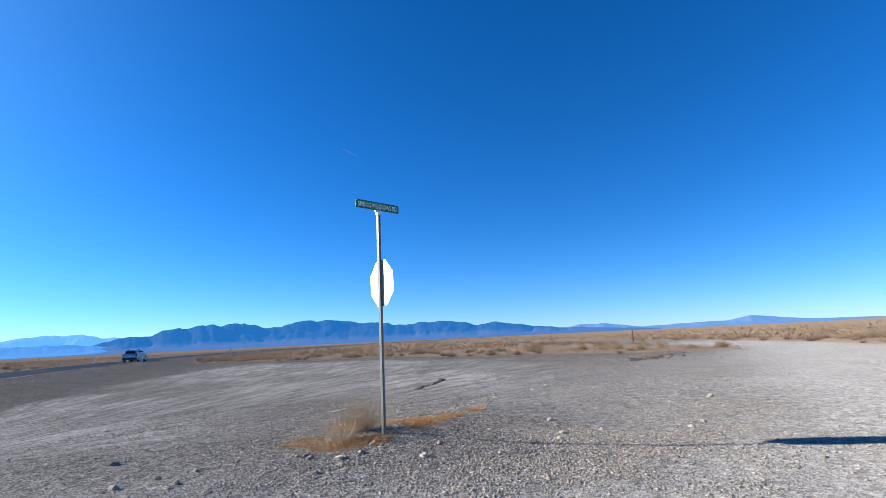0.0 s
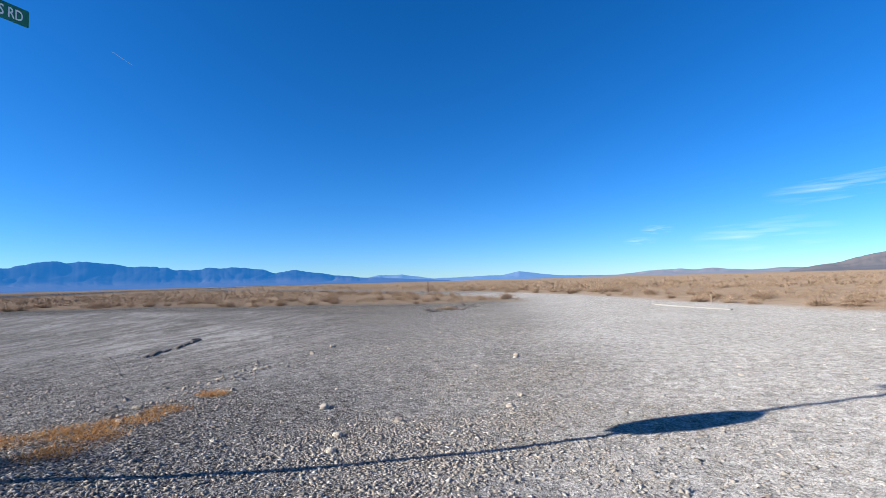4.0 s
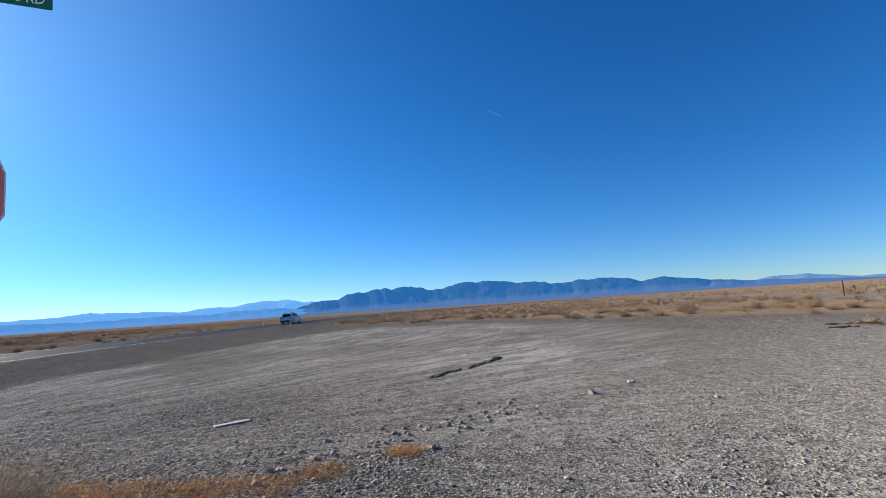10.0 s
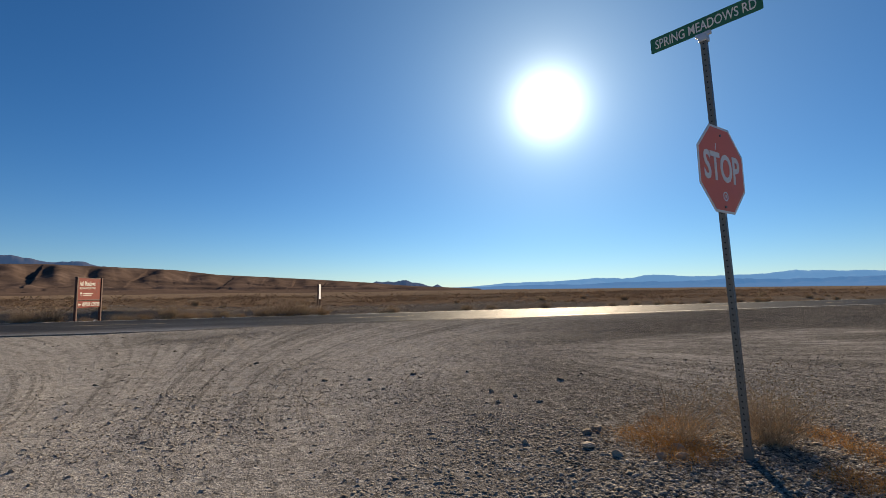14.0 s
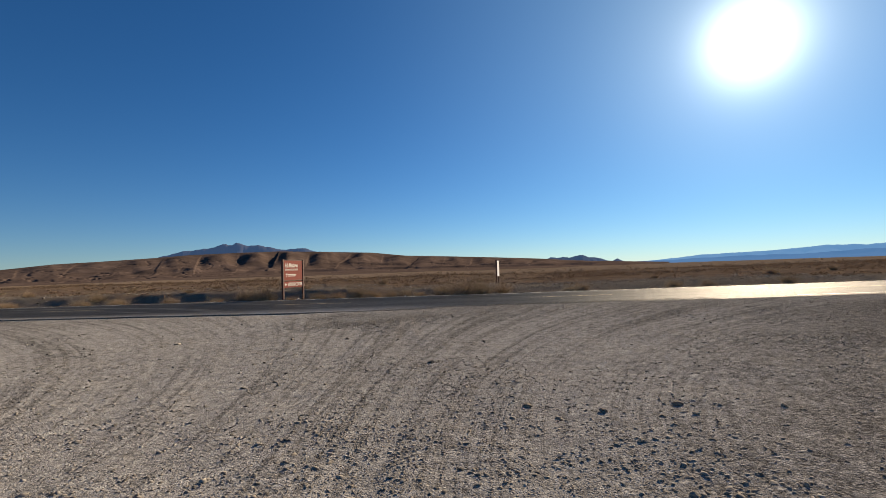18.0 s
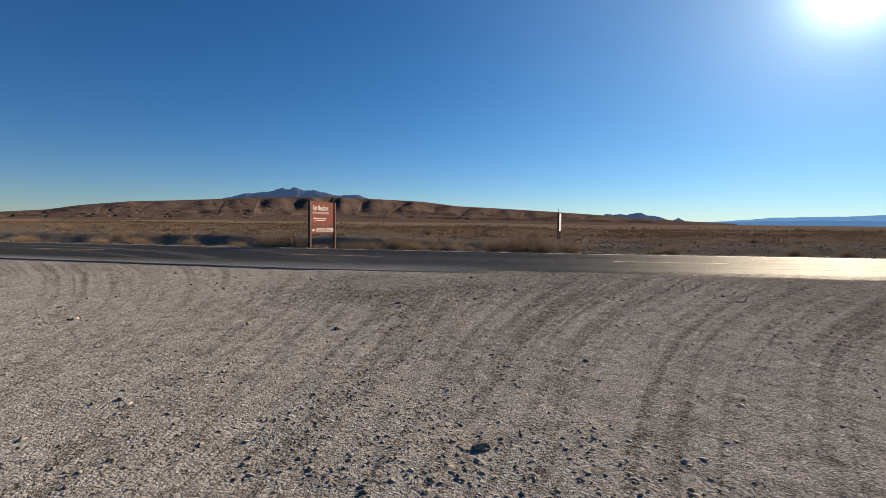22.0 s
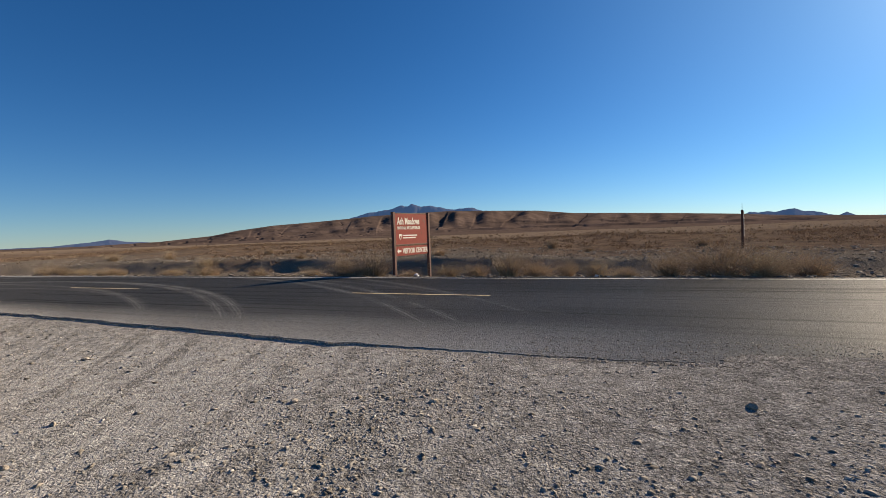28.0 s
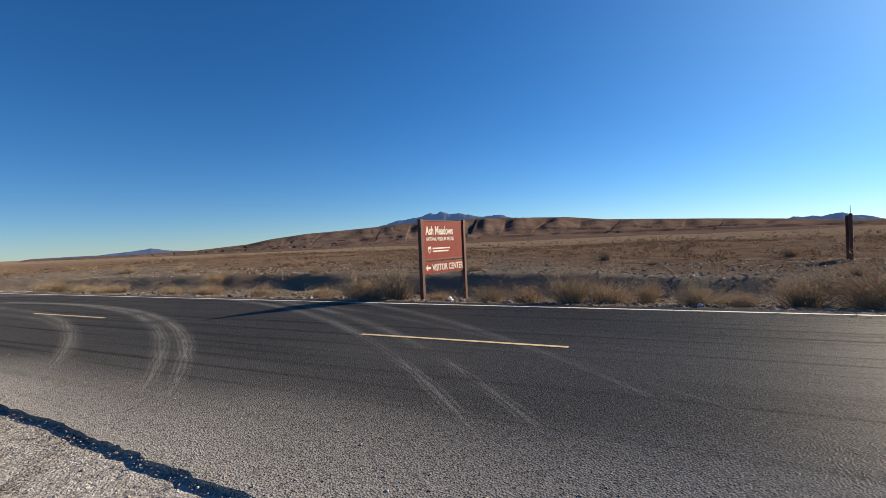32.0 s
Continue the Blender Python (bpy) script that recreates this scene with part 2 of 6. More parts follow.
def ground_z(x, y):
    x, y = np.asarray(x, float), np.asarray(y, float)
    v, s = to_road(x, y)
    rz = road_z(v)
    r = np.hypot(x, y)
    lot = 0.06 * fbm(x * 0.15, y * 0.15, 3) + 0.02 * fbm(x * 0.9, y * 0.9, 3)
    lot = lot + 0.13 * np.exp(-((x + 1.0) ** 2 + (y - 8.1) ** 2) / 2.6) - 0.13 * np.exp(-((x - 4.2) ** 2 + (y - 9.0) ** 2) / 9.0)
    lot = lot * smooth(1500, 200, r) + 0.25 * fbm(x * 0.03 + 5, y * 0.03, 3) * smooth(25, 80, r)
    lot = lot + 0.03 * wheel_lines(x, y)[3] + (0.02 * np.abs(fbm(x * 1.6, y * 1.6, 3)) + 0.010 * fbm(x * 2.9 + 3, y * 2.9, 2)) * (r < 60)
    near_edge = rz - 0.004 - (0.026 * smooth(-0.8, -2.4, v) + 0.015 * smooth(3.0, -2.0, v)) * smooth(-40, -20, v) + 0.012 * smooth(1.5, 4.0, v) * smooth(14, 9, v) * smooth(S_EDGE - 0.4, S_EDGE + 0.05, s + 0.5 * fbm(x * 0.9, y * 0.9, 3))
    lot = near_edge + (lot - near_edge) * smooth(S_EDGE + 0.6, S_EDGE + 9.0, s)
    # the far side: shoulder, shallow ditch, bank, then the plain
    low = smooth(-4.0, 12.0, v)
    top = (0.36 + 0.30 * fbm(v * 0.11, s * 0.05, 4)) * (1 - 0.75 * low) + rz * (0.3 + 0.6 * low)
    bank = S_WHITE - 4.6 + 1.5 * fbm(v * 0.16, 3.3, 4, 0.6)
    ditch = rz - 0.03 - (0.27 - 0.15 * low) * smooth(S_WHITE - 0.6, S_WHITE - 3.0, s)
    far = ditch + (top - ditch) * smooth(bank + 0.5, bank - 1.1, s)
    far = far + 0.10 * fbm(x * 0.35, y * 0.35, 4) * smooth(S_WHITE - 1, S_WHITE - 4, s)
    far = far + (0.8 * fbm(x * 0.017, y * 0.017, 4) - 0.4 * smooth(60, 400, r)) * smooth(S_WHITE - 8, S_WHITE - 30, s)
    for ax, ay, bx, by in ((-1.23, 15.6, -0.92, 16.7), (-0.73, 16.9, -0.45, 18.6)):
        k = np.clip(((x - ax) * (bx - ax) + (y - ay) * (by - ay)) / ((bx - ax) ** 2 + (by - ay) ** 2), 0, 1)
        lot = lot - 0.03 * smooth(0.34, 0.05, np.hypot(x - ax - k * (bx - ax), y - ay - k * (by - ay)))
    z = np.where(s > S_EDGE - 2, lot, far)
    under = (s < S_EDGE - 1.2) & (s > S_WHITE - 0.35)
    z = np.where(under, rz - 0.12, z)
    scrub = smooth(0.0, 3.0, plant_front(x, y)) * (s > S_EDGE)
    return z + scrub * (0.08 + 0.12 * fbm(x * 0.4, y * 0.4, 3))


# ---- materials ----
def material(name):
    m = bpy.data.materials.new(name)
    m.use_nodes = True
    nt = m.node_tree
    return m, nt.nodes, nt.links, nt.nodes["Principled BSDF"]


def node(nodes, links, kind, props=(), **ins):
    n = nodes.new(kind)
    for k, v in dict(props).items():
        setattr(n, k, v)
    for k, v in ins.items():
        key = k.replace("_", " ")
        sock = n.inputs[int(k[1:])] if k[0] == "i" and k[1:].isdigit() else n.inputs[key]
        if isinstance(v, bpy.types.NodeSocket):
            links.new(v, sock)
        else:
            sock.default_value = v
    return n


def ramp(nodes, links, fac, stops):
    r = nodes.new("ShaderNodeValToRGB")
    r.color_ramp.elements[0].position, r.color_ramp.elements[0].color = stops[0][0], (*stops[0][1], 1)
    r.color_ramp.elements[1].position, r.color_ramp.elements[1].color = stops[-1][0], (*stops[-1][1], 1)
    for p, c in stops[1:-1]:
        r.color_ramp.elements.new(p).color = (*c, 1)
    links.new(fac, r.inputs[0])
    return r.outputs[0]


def mixcol(nodes, links, fac, a, b, blend="MIX"):
    m = nodes.new("ShaderNodeMix")
    m.data_type, m.blend_type = "RGBA", blend
    for i, v in ((0, fac), (6, a), (7, b)):
        if isinstance(v, bpy.types.NodeSocket):
            links.new(v, m.inputs[i])
        else:
            m.inputs[i].default_value = v if i == 0 else (*v, 1)
    return m.outputs[2]


def mathn(nodes, links, op, a, b=0.0, c=0.0):
    m = nodes.new("ShaderNodeMath")
    m.operation = op
    for i, v in enumerate((a, b, c)):
        if isinstance(v, bpy.types.NodeSocket):
            links.new(v, m.inputs[i])
        else:
            m.inputs[i].default_value = v
    return m.outputs[0]


def simple(name, base, rough=0.8, metal=0.0, grain=0.18, scale=25.0, bump=0.0, spots=0.0, spec=0.5):
    """A surface with grain and blotches at two scales."""
    m, n, l, b = material(name)
    tc = n.new("ShaderNodeTexCoord")
    fine = node(n, l, "ShaderNodeTexNoise", Vector=tc.outputs["Object"], Scale=scale, Detail=5.0)
    wide = node(n, l, "ShaderNodeTexNoise", Vector=tc.outputs["Object"], Scale=scale * 0.12, Detail=3.0)
    lo, hi = [c * (1 - grain) for c in base], [min(1, c * (1 + grain)) for c in base]
    col = mixcol(n, l, fine.outputs["Fac"], lo, hi)
    col = mixcol(n, l, mathn(n, l, "MULTIPLY", wide.outputs["Fac"], 0.5), col, [c * 0.72 for c in base])
    if spots:
        sp = ramp(n, l, fine.outputs["Fac"], [(0.60, (0, 0, 0)), (0.68, (spots, spots, spots))])
        col = mixcol(n, l, sp, col, [c * 0.4 for c in base])
    l.new(col, b.inputs["Base Color"])
    b.inputs["Roughness"].default_value, b.inputs["Metallic"].default_value = rough, metal
    b.inputs["Specular IOR Level"].default_value = spec
    if bump:
        bp = node(n, l, "ShaderNodeBump", Strength=bump, Distance=0.02, Height=fine.outputs["Fac"])
        l.new(bp.outputs[0], b.inputs["Normal"])
    return m


TRACKS = [(-12.4, -3.0, -8.5, -0.36), (-11.9, -2.9, -8.1, -0.8), (-13.2, -5.8, -11.6, -4.4), (-11.4, -8.5, -10.9, -7.4), (-11.8, -8.05, -11.7, -6.4)]


def ground_material():
    m, n, l, b = material("desert_ground")
    geo = n.new("ShaderNodeNewGeometry")
    pos = geo.outputs["Position"]
    dust = node(n, l, "ShaderNodeAttribute", {"attribute_name": "dust"}).outputs["Fac"]
    scrub = node(n, l, "ShaderNodeAttribute", {"attribute_name": "scrub"}).outputs["Fac"]
    n1 = node(n, l, "ShaderNodeTexNoise", Vector=pos, Scale=0.35, Detail=6.0, Roughness=0.6)
    n2 = node(n, l, "ShaderNodeTexNoise", Vector=pos, Scale=7.0, Detail=6.0, Roughness=0.65)
    n3 = node(n, l, "ShaderNodeTexVoronoi", Vector=pos, Scale=55.0, Randomness=1.0)
    pale = mixcol(n, l, n2.outputs["Fac"], (0.293, 0.274, 0.250), (0.446, 0.420, 0.385))
    dark = mixcol(n, l, n2.outputs["Fac"], (0.117, 0.107, 0.095), (0.272, 0.251, 0.225))
    f = mathn(n, l, "ADD", dust, mathn(n, l, "MULTIPLY", mathn(n, l, "SUBTRACT", n2.outputs["Fac"], 0.5), 0.85))
    f = mathn(n, l, "ADD", f, mathn(n, l, "MULTIPLY", mathn(n, l, "SUBTRACT", n1.outputs["Fac"], 0.5), 0.6))
    # bands of packed dust and loose gravel along the wheels' way
    track = node(n, l, "ShaderNodeAttribute", {"attribute_name": "track"}).outputs["Fac"]
    way = node(n, l, "ShaderNodeAttribute", {"attribute_name": "way"}).outputs["Fac"]
    lines = node(n, l, "ShaderNodeCombineXYZ", X=mathn(n, l, "MULTIPLY", track, 15.0), Y=mathn(n, l, "MULTIPLY", way, 1.0))
    nb = node(n, l, "ShaderNodeTexNoise", Vector=lines.outputs[0], Scale=1.0, Detail=5.0, Roughness=0.6)
    band = ramp(n, l, nb.outputs["Fac"], [(0.36, (0, 0, 0)), (0.62, (1, 1, 1))])
    rut = node(n, l, "ShaderNodeAttribute", {"attribute_name": "rut"}).outputs["Fac"]
    f = mathn(n, l, "ADD", f, mathn(n, l, "MULTIPLY", mathn(n, l, "SUBTRACT", band, 0.5), mathn(n, l, "MULTIPLY", mathn(n, l, "MULTIPLY", dust, rut), 0.8)))
    worn = node(n, l, "ShaderNodeAttribute", {"attribute_name": "band"}).outputs["Fac"]
    f = mathn(n, l, "SUBTRACT", f, mathn(n, l, "MULTIPLY", worn, 0.45))
    f.node.use_clamp = True
    # thin streaks of washed silt that fan out from the junction
    silt = node(n, l, "ShaderNodeAttribute", {"attribute_name": "silt"}).outputs["Fac"]
    fan = node(n, l, "ShaderNodeVectorMath", {"operation": "SUBTRACT"}, i0=pos, i1=(-9.0, 5.5, 0.0)).outputs[0]
    arm = node(n, l, "ShaderNodeVectorMath", {"operation": "LENGTH"}, i0=fan).outputs["Value"]
    fan = node(n, l, "ShaderNodeSeparateXYZ", Vector=fan)
    swing = mathn(n, l, "ARCTAN2", fan.outputs["X"], fan.outputs["Y"])
    road_co = node(n, l, "ShaderNodeCombineXYZ", X=mathn(n, l, "MULTIPLY", swing, 36.0), Y=mathn(n, l, "MULTIPLY", arm, 0.33))
    ns = node(n, l, "ShaderNodeTexNoise", Vector=road_co.outputs[0], Scale=1.0, Detail=7.0, Roughness=0.68, Distortion=0.7)
    f = mathn(n, l, "ADD", f, mathn(n, l, "MULTIPLY", silt, 0.15))
    f.node.use_clamp = True
    sf = mathn(n, l, "MULTIPLY", silt, ramp(n, l, ns.outputs["Fac"], [(0.44, (0, 0, 0)), (0.53, (1, 1, 1))]))
    f = mathn(n, l, "MAXIMUM", f, sf)
    col = mixcol(n, l, f, dark, pale)
    n9 = node(n, l, "ShaderNodeTexNoise", Vector=pos, Scale=5.5, Detail=7.0, Roughness=0.8)
    mottle = ramp(n, l, n9.outputs["Fac"], [(0.40, (0.5, 0.5, 0.5)), (0.5, (1.0, 1.0, 1.0)), (0.60, (1.45, 1.43, 1.40))])
    col = mixcol(n, l, mathn(n, l, "SUBTRACT", 1.0, mathn(n, l, "MULTIPLY", f, 0.8)), col, mixcol(n, l, 1.0, col, mottle, "MULTIPLY"))
    n10 = node(n, l, "ShaderNodeTexVoronoi", Vector=pos, Scale=11.0, Randomness=1.0)
    clump = ramp(n, l, n10.outputs["Color"], [(0.1, (0.66, 0.66, 0.66)), (0.45, (1.0, 1.0, 1.0)), (0.8, (1.05, 1.05, 1.05)), (0.97, (1.4, 1.39, 1.37))])
    col = mixcol(n, l, 0.85, col, mixcol(n, l, 1.0, col, clump, "MULTIPLY"))
    # single pebbles: grey, whitish and brown
    peb = ramp(n, l, n3.outputs["Color"], [(0.0, (0.10, 0.095, 0.09)), (0.35, (0.2, 0.19, 0.18)), (0.7, (0.36, 0.325, 0.285)), (1.0, (0.52, 0.49, 0.44))])
    pm = ramp(n, l, n3.outputs["Distance"], [(0.30, (0.6, 0.6, 0.6)), (0.46, (0, 0, 0))])
    pm = mathn(n, l, "MULTIPLY", pm, mathn(n, l, "SUBTRACT", 1.0, mathn(n, l, "MULTIPLY", f, 0.55)))
    col = mixcol(n, l, pm, col, peb)
    n5 = node(n, l, "ShaderNodeTexNoise", Vector=pos, Scale=28.0, Detail=4.0, Roughness=0.8)
    loose = mathn(n, l, "SUBTRACT", 1.0, mathn(n, l, "MULTIPLY", f, 0.68))
    shove = node(n, l, "ShaderNodeTexNoise", Vector=pos, Scale=16.0, Detail=3.0)
    shove = node(n, l, "ShaderNodeVectorMath", {"operation": "SCALE"}, i0=shove.outputs["Color"], Scale=0.07).outputs[0]
    uneven = node(n, l, "ShaderNodeVectorMath", {"operation": "ADD"}, i0=pos, i1=shove).outputs[0]
    n6 = node(n, l, "ShaderNodeTexVoronoi", Vector=uneven, Scale=30.0, Randomness=1.0)
    tone = ramp(n, l, n6.outputs["Color"], [(0.1, (0.45, 0.45, 0.45)), (0.9, (1.55, 1.55, 1.55))])
    col = mixcol(n, l, mathn(n, l, "MULTIPLY", mathn(n, l, "SUBTRACT", 1.0, f), 0.85), col, mixcol(n, l, 1.0, col, tone, "MULTIPLY"))
    # shade in the gaps between gravel pieces, put into the colour
    gap_shade = mathn(n, l, "MULTIPLY", mathn(n, l, "SUBTRACT", 1.0, mathn(n, l, "MULTIPLY", f, 0.95)), ramp(n, l, n6.outputs["Distance"], [(0.42, (0, 0, 0)), (0.66, (0.95, 0.95, 0.95))]))
    col = mixcol(n, l, gap_shade, col, (0.03, 0.026, 0.023))
    # finer dark specks, painted for the shade among small stones
    speck_shade = mathn(n, l, "MULTIPLY", loose, ramp(n, l, n5.outputs["Fac"], [(0.36, (0.95, 0.95, 0.95)), (0.48, (0, 0, 0))]))
    col = mixcol(n, l, speck_shade, col, (0.07, 0.062, 0.055))
    lt = mathn(n, l, "MULTIPLY", loose, ramp(n, l, n5.outputs["Fac"], [(0.55, (0, 0, 0)), (0.66, (0.8, 0.8, 0.8))]))
    col = mixcol(n, l, lt, col, (0.50, 0.47, 0.425))
    # fine grit over the packed dust
    n8 = node(n, l, "ShaderNodeTexVoronoi", Vector=uneven, Scale=75.0, Randomness=1.0)
    grit = ramp(n, l, n8.outputs["Color"], [(0.12, (0.5, 0.5, 0.5)), (0.5, (1.0, 1.0, 1.0)), (0.9, (1.48, 1.48, 1.48))])
    col = mixcol(n, l, 0.8, col, mixcol(n, l, 1.0, col, grit, "MULTIPLY"))
    # tyre tracks: ribs of packed dust along short stretches
    press = pits = None
    for ax, ay, bx, by in TRACKS:
        ln = math.hypot(bx - ax, by - ay)
        ex, ey = (bx - ax) / ln, (by - ay) / ln
        a = node(n, l, "ShaderNodeVectorMath", {"operation": "DOT_PRODUCT"}, i0=pos, i1=(ex, ey, 0)).outputs["Value"]
        c = node(n, l, "ShaderNodeVectorMath", {"operation": "DOT_PRODUCT"}, i0=pos, i1=(-ey, ex, 0)).outputs["Value"]
        a = mathn(n, l, "SUBTRACT", mathn(n, l, "SUBTRACT", a, ax * ex + ay * ey), ln / 2)
        c = mathn(n, l, "ABSOLUTE", mathn(n, l, "SUBTRACT", c, -ax * ey + ay * ex))
        ends = mathn(n, l, "SUBTRACT", ln / 2, mathn(n, l, "ABSOLUTE", a))
        ends = mathn(n, l, "MULTIPLY", ends, 1.2)
        ends.node.use_clamp = True
        band = mathn(n, l, "MULTIPLY", mathn(n, l, "SUBTRACT", 0.13, c), 14.0)
        band.node.use_clamp = True
        ribs = mathn(n, l, "ADD", 0.5, mathn(n, l, "MULTIPLY", mathn(n, l, "SINE", mathn(n, l, "MULTIPLY", c, 95.0)), 0.5))
        lugs = mathn(n, l, "ADD", 0.5, mathn(n, l, "MULTIPLY", mathn(n, l, "SINE", mathn(n, l, "MULTIPLY", a, 70.0)), 0.5))
        one = mathn(n, l, "MULTIPLY", mathn(n, l, "MULTIPLY", band, ends), mathn(n, l, "ADD", 0.25, mathn(n, l, "MULTIPLY", ribs, lugs)))
        press = one if press is None else mathn(n, l, "MAXIMUM", press, one)
        gap = mathn(n, l, "MULTIPLY", mathn(n, l, "MULTIPLY", band, ends), mathn(n, l, "SUBTRACT", 1.0, mathn(n, l, "MULTIPLY", ribs, lugs)))
        pits = gap if pits is None else mathn(n, l, "MAXIMUM", pits, gap)
    press = mathn(n, l, "MULTIPLY", press, ramp(n, l, n2.outputs["Fac"], [(0.35, (0.15, 0.15, 0.15)), (0.6, (1, 1, 1))]))
    col = mixcol(n, l, mathn(n, l, "MULTIPLY", press, 0.85), col, (0.60, 0.535, 0.455))
    col = mixcol(n, l, mathn(n, l, "MULTIPLY", pits, 0.35), col, (0.14, 0.125, 0.11))
    rub = node(n, l, "ShaderNodeAttribute", {"attribute_name": "rubble"}).outputs["Fac"]
    rock = ramp(n, l, n5.outputs["Fac"], [(0.36, (0.05, 0.041, 0.033)), (0.5, (0.18, 0.15, 0.119)), (0.64, (0.34, 0.29, 0.235))])
    col = mixcol(n, l, rub, col, rock)
    soil = mixcol(n, l, n2.outputs["Fac"], (0.098, 0.067, 0.051), (0.20, 0.142, 0.11))
    straw = ramp(n, l, n1.outputs["Fac"], [(0.35, (0.10, 0.069, 0.047)), (0.55, (0.21, 0.145, 0.093)), (0.7, (0.135, 0.094, 0.064))])
    soil = mixcol(n, l, 0.5, soil, straw)
    n7 = node(n, l, "ShaderNodeTexNoise", Vector=pos, Scale=0.9, Detail=6.0, Roughness=0.72)
    soil = mixcol(n, l, ramp(n, l, n7.outputs["Fac"], [(0.54, (0, 0, 0)), (0.66, (0.85, 0.85, 0.85))]), soil, (0.26, 0.182, 0.125))
    soil = mixcol(n, l, ramp(n, l, n7.outputs["Fac"], [(0.34, (0.85, 0.85, 0.85)), (0.46, (0, 0, 0))]), soil, (0.05, 0.04, 0.033))
    open_soil = mixcol(n, l, n7.outputs["Fac"], (0.15, 0.108, 0.074), (0.36, 0.272, 0.195))
    soil = mixcol(n, l, mathn(n, l, "MULTIPLY", mathn(n, l, "SUBTRACT", 1.0, rub), 0.75), soil, open_soil)
    col = mixcol(n, l, scrub, col, soil)
    l.new(col, b.inputs["Base Color"])
    b.inputs["Roughness"].default_value = 0.95
    b.inputs["Diffuse Roughness"].default_value = 0.35
    b.inputs["Specular IOR Level"].default_value = 0.0
    h = mathn(n, l, "ADD", mathn(n, l, "MULTIPLY", n3.outputs["Distance"], -0.35), mathn(n, l, "MULTIPLY", n2.outputs["Fac"], 0.7))
    h = mathn(n, l, "ADD", h, mathn(n, l, "MULTIPLY", n5.outputs["Fac"], 0.9))
    h = mathn(n, l, "ADD", h, mathn(n, l, "MULTIPLY", n6.outputs["Distance"], -0.6))
    h = mathn(n, l, "MULTIPLY", h, mathn(n, l, "SUBTRACT", 1.0, mathn(n, l, "MULTIPLY", f, 0.58)))
    h = mathn(n, l, "ADD", h, mathn(n, l, "MULTIPLY", n9.outputs["Fac"], 0.45))
    h = mathn(n, l, "ADD", h, mathn(n, l, "MULTIPLY", n8.outputs["Distance"], -0.16))
    h = mathn(n, l, "ADD", h, mathn(n, l, "MULTIPLY", press, 0.25))
    bp = node(n, l, "ShaderNodeBump", Strength=1.0, Distance=0.022, Height=h)
    l.new(bp.outputs[0], b.inputs["Normal"])
    return m


# wheel arcs of dust on the asphalt: middle, radius, strength
ARCS = [(9.06, -17.4, 22.2, 0.6), (7.2, -17.1, 20.65, 0.7), (12.6, -17.3, 24.3, 0.5), (6.6, -16.4, 18.3, 0.3), (7.2, -17.1, 23.35, 0.65), (7.2, -17.1, 23.88, 0.6), (7.2, -17.1, 25.2, 0.5), (11.5, -14.0, 28.6, 0.3)]


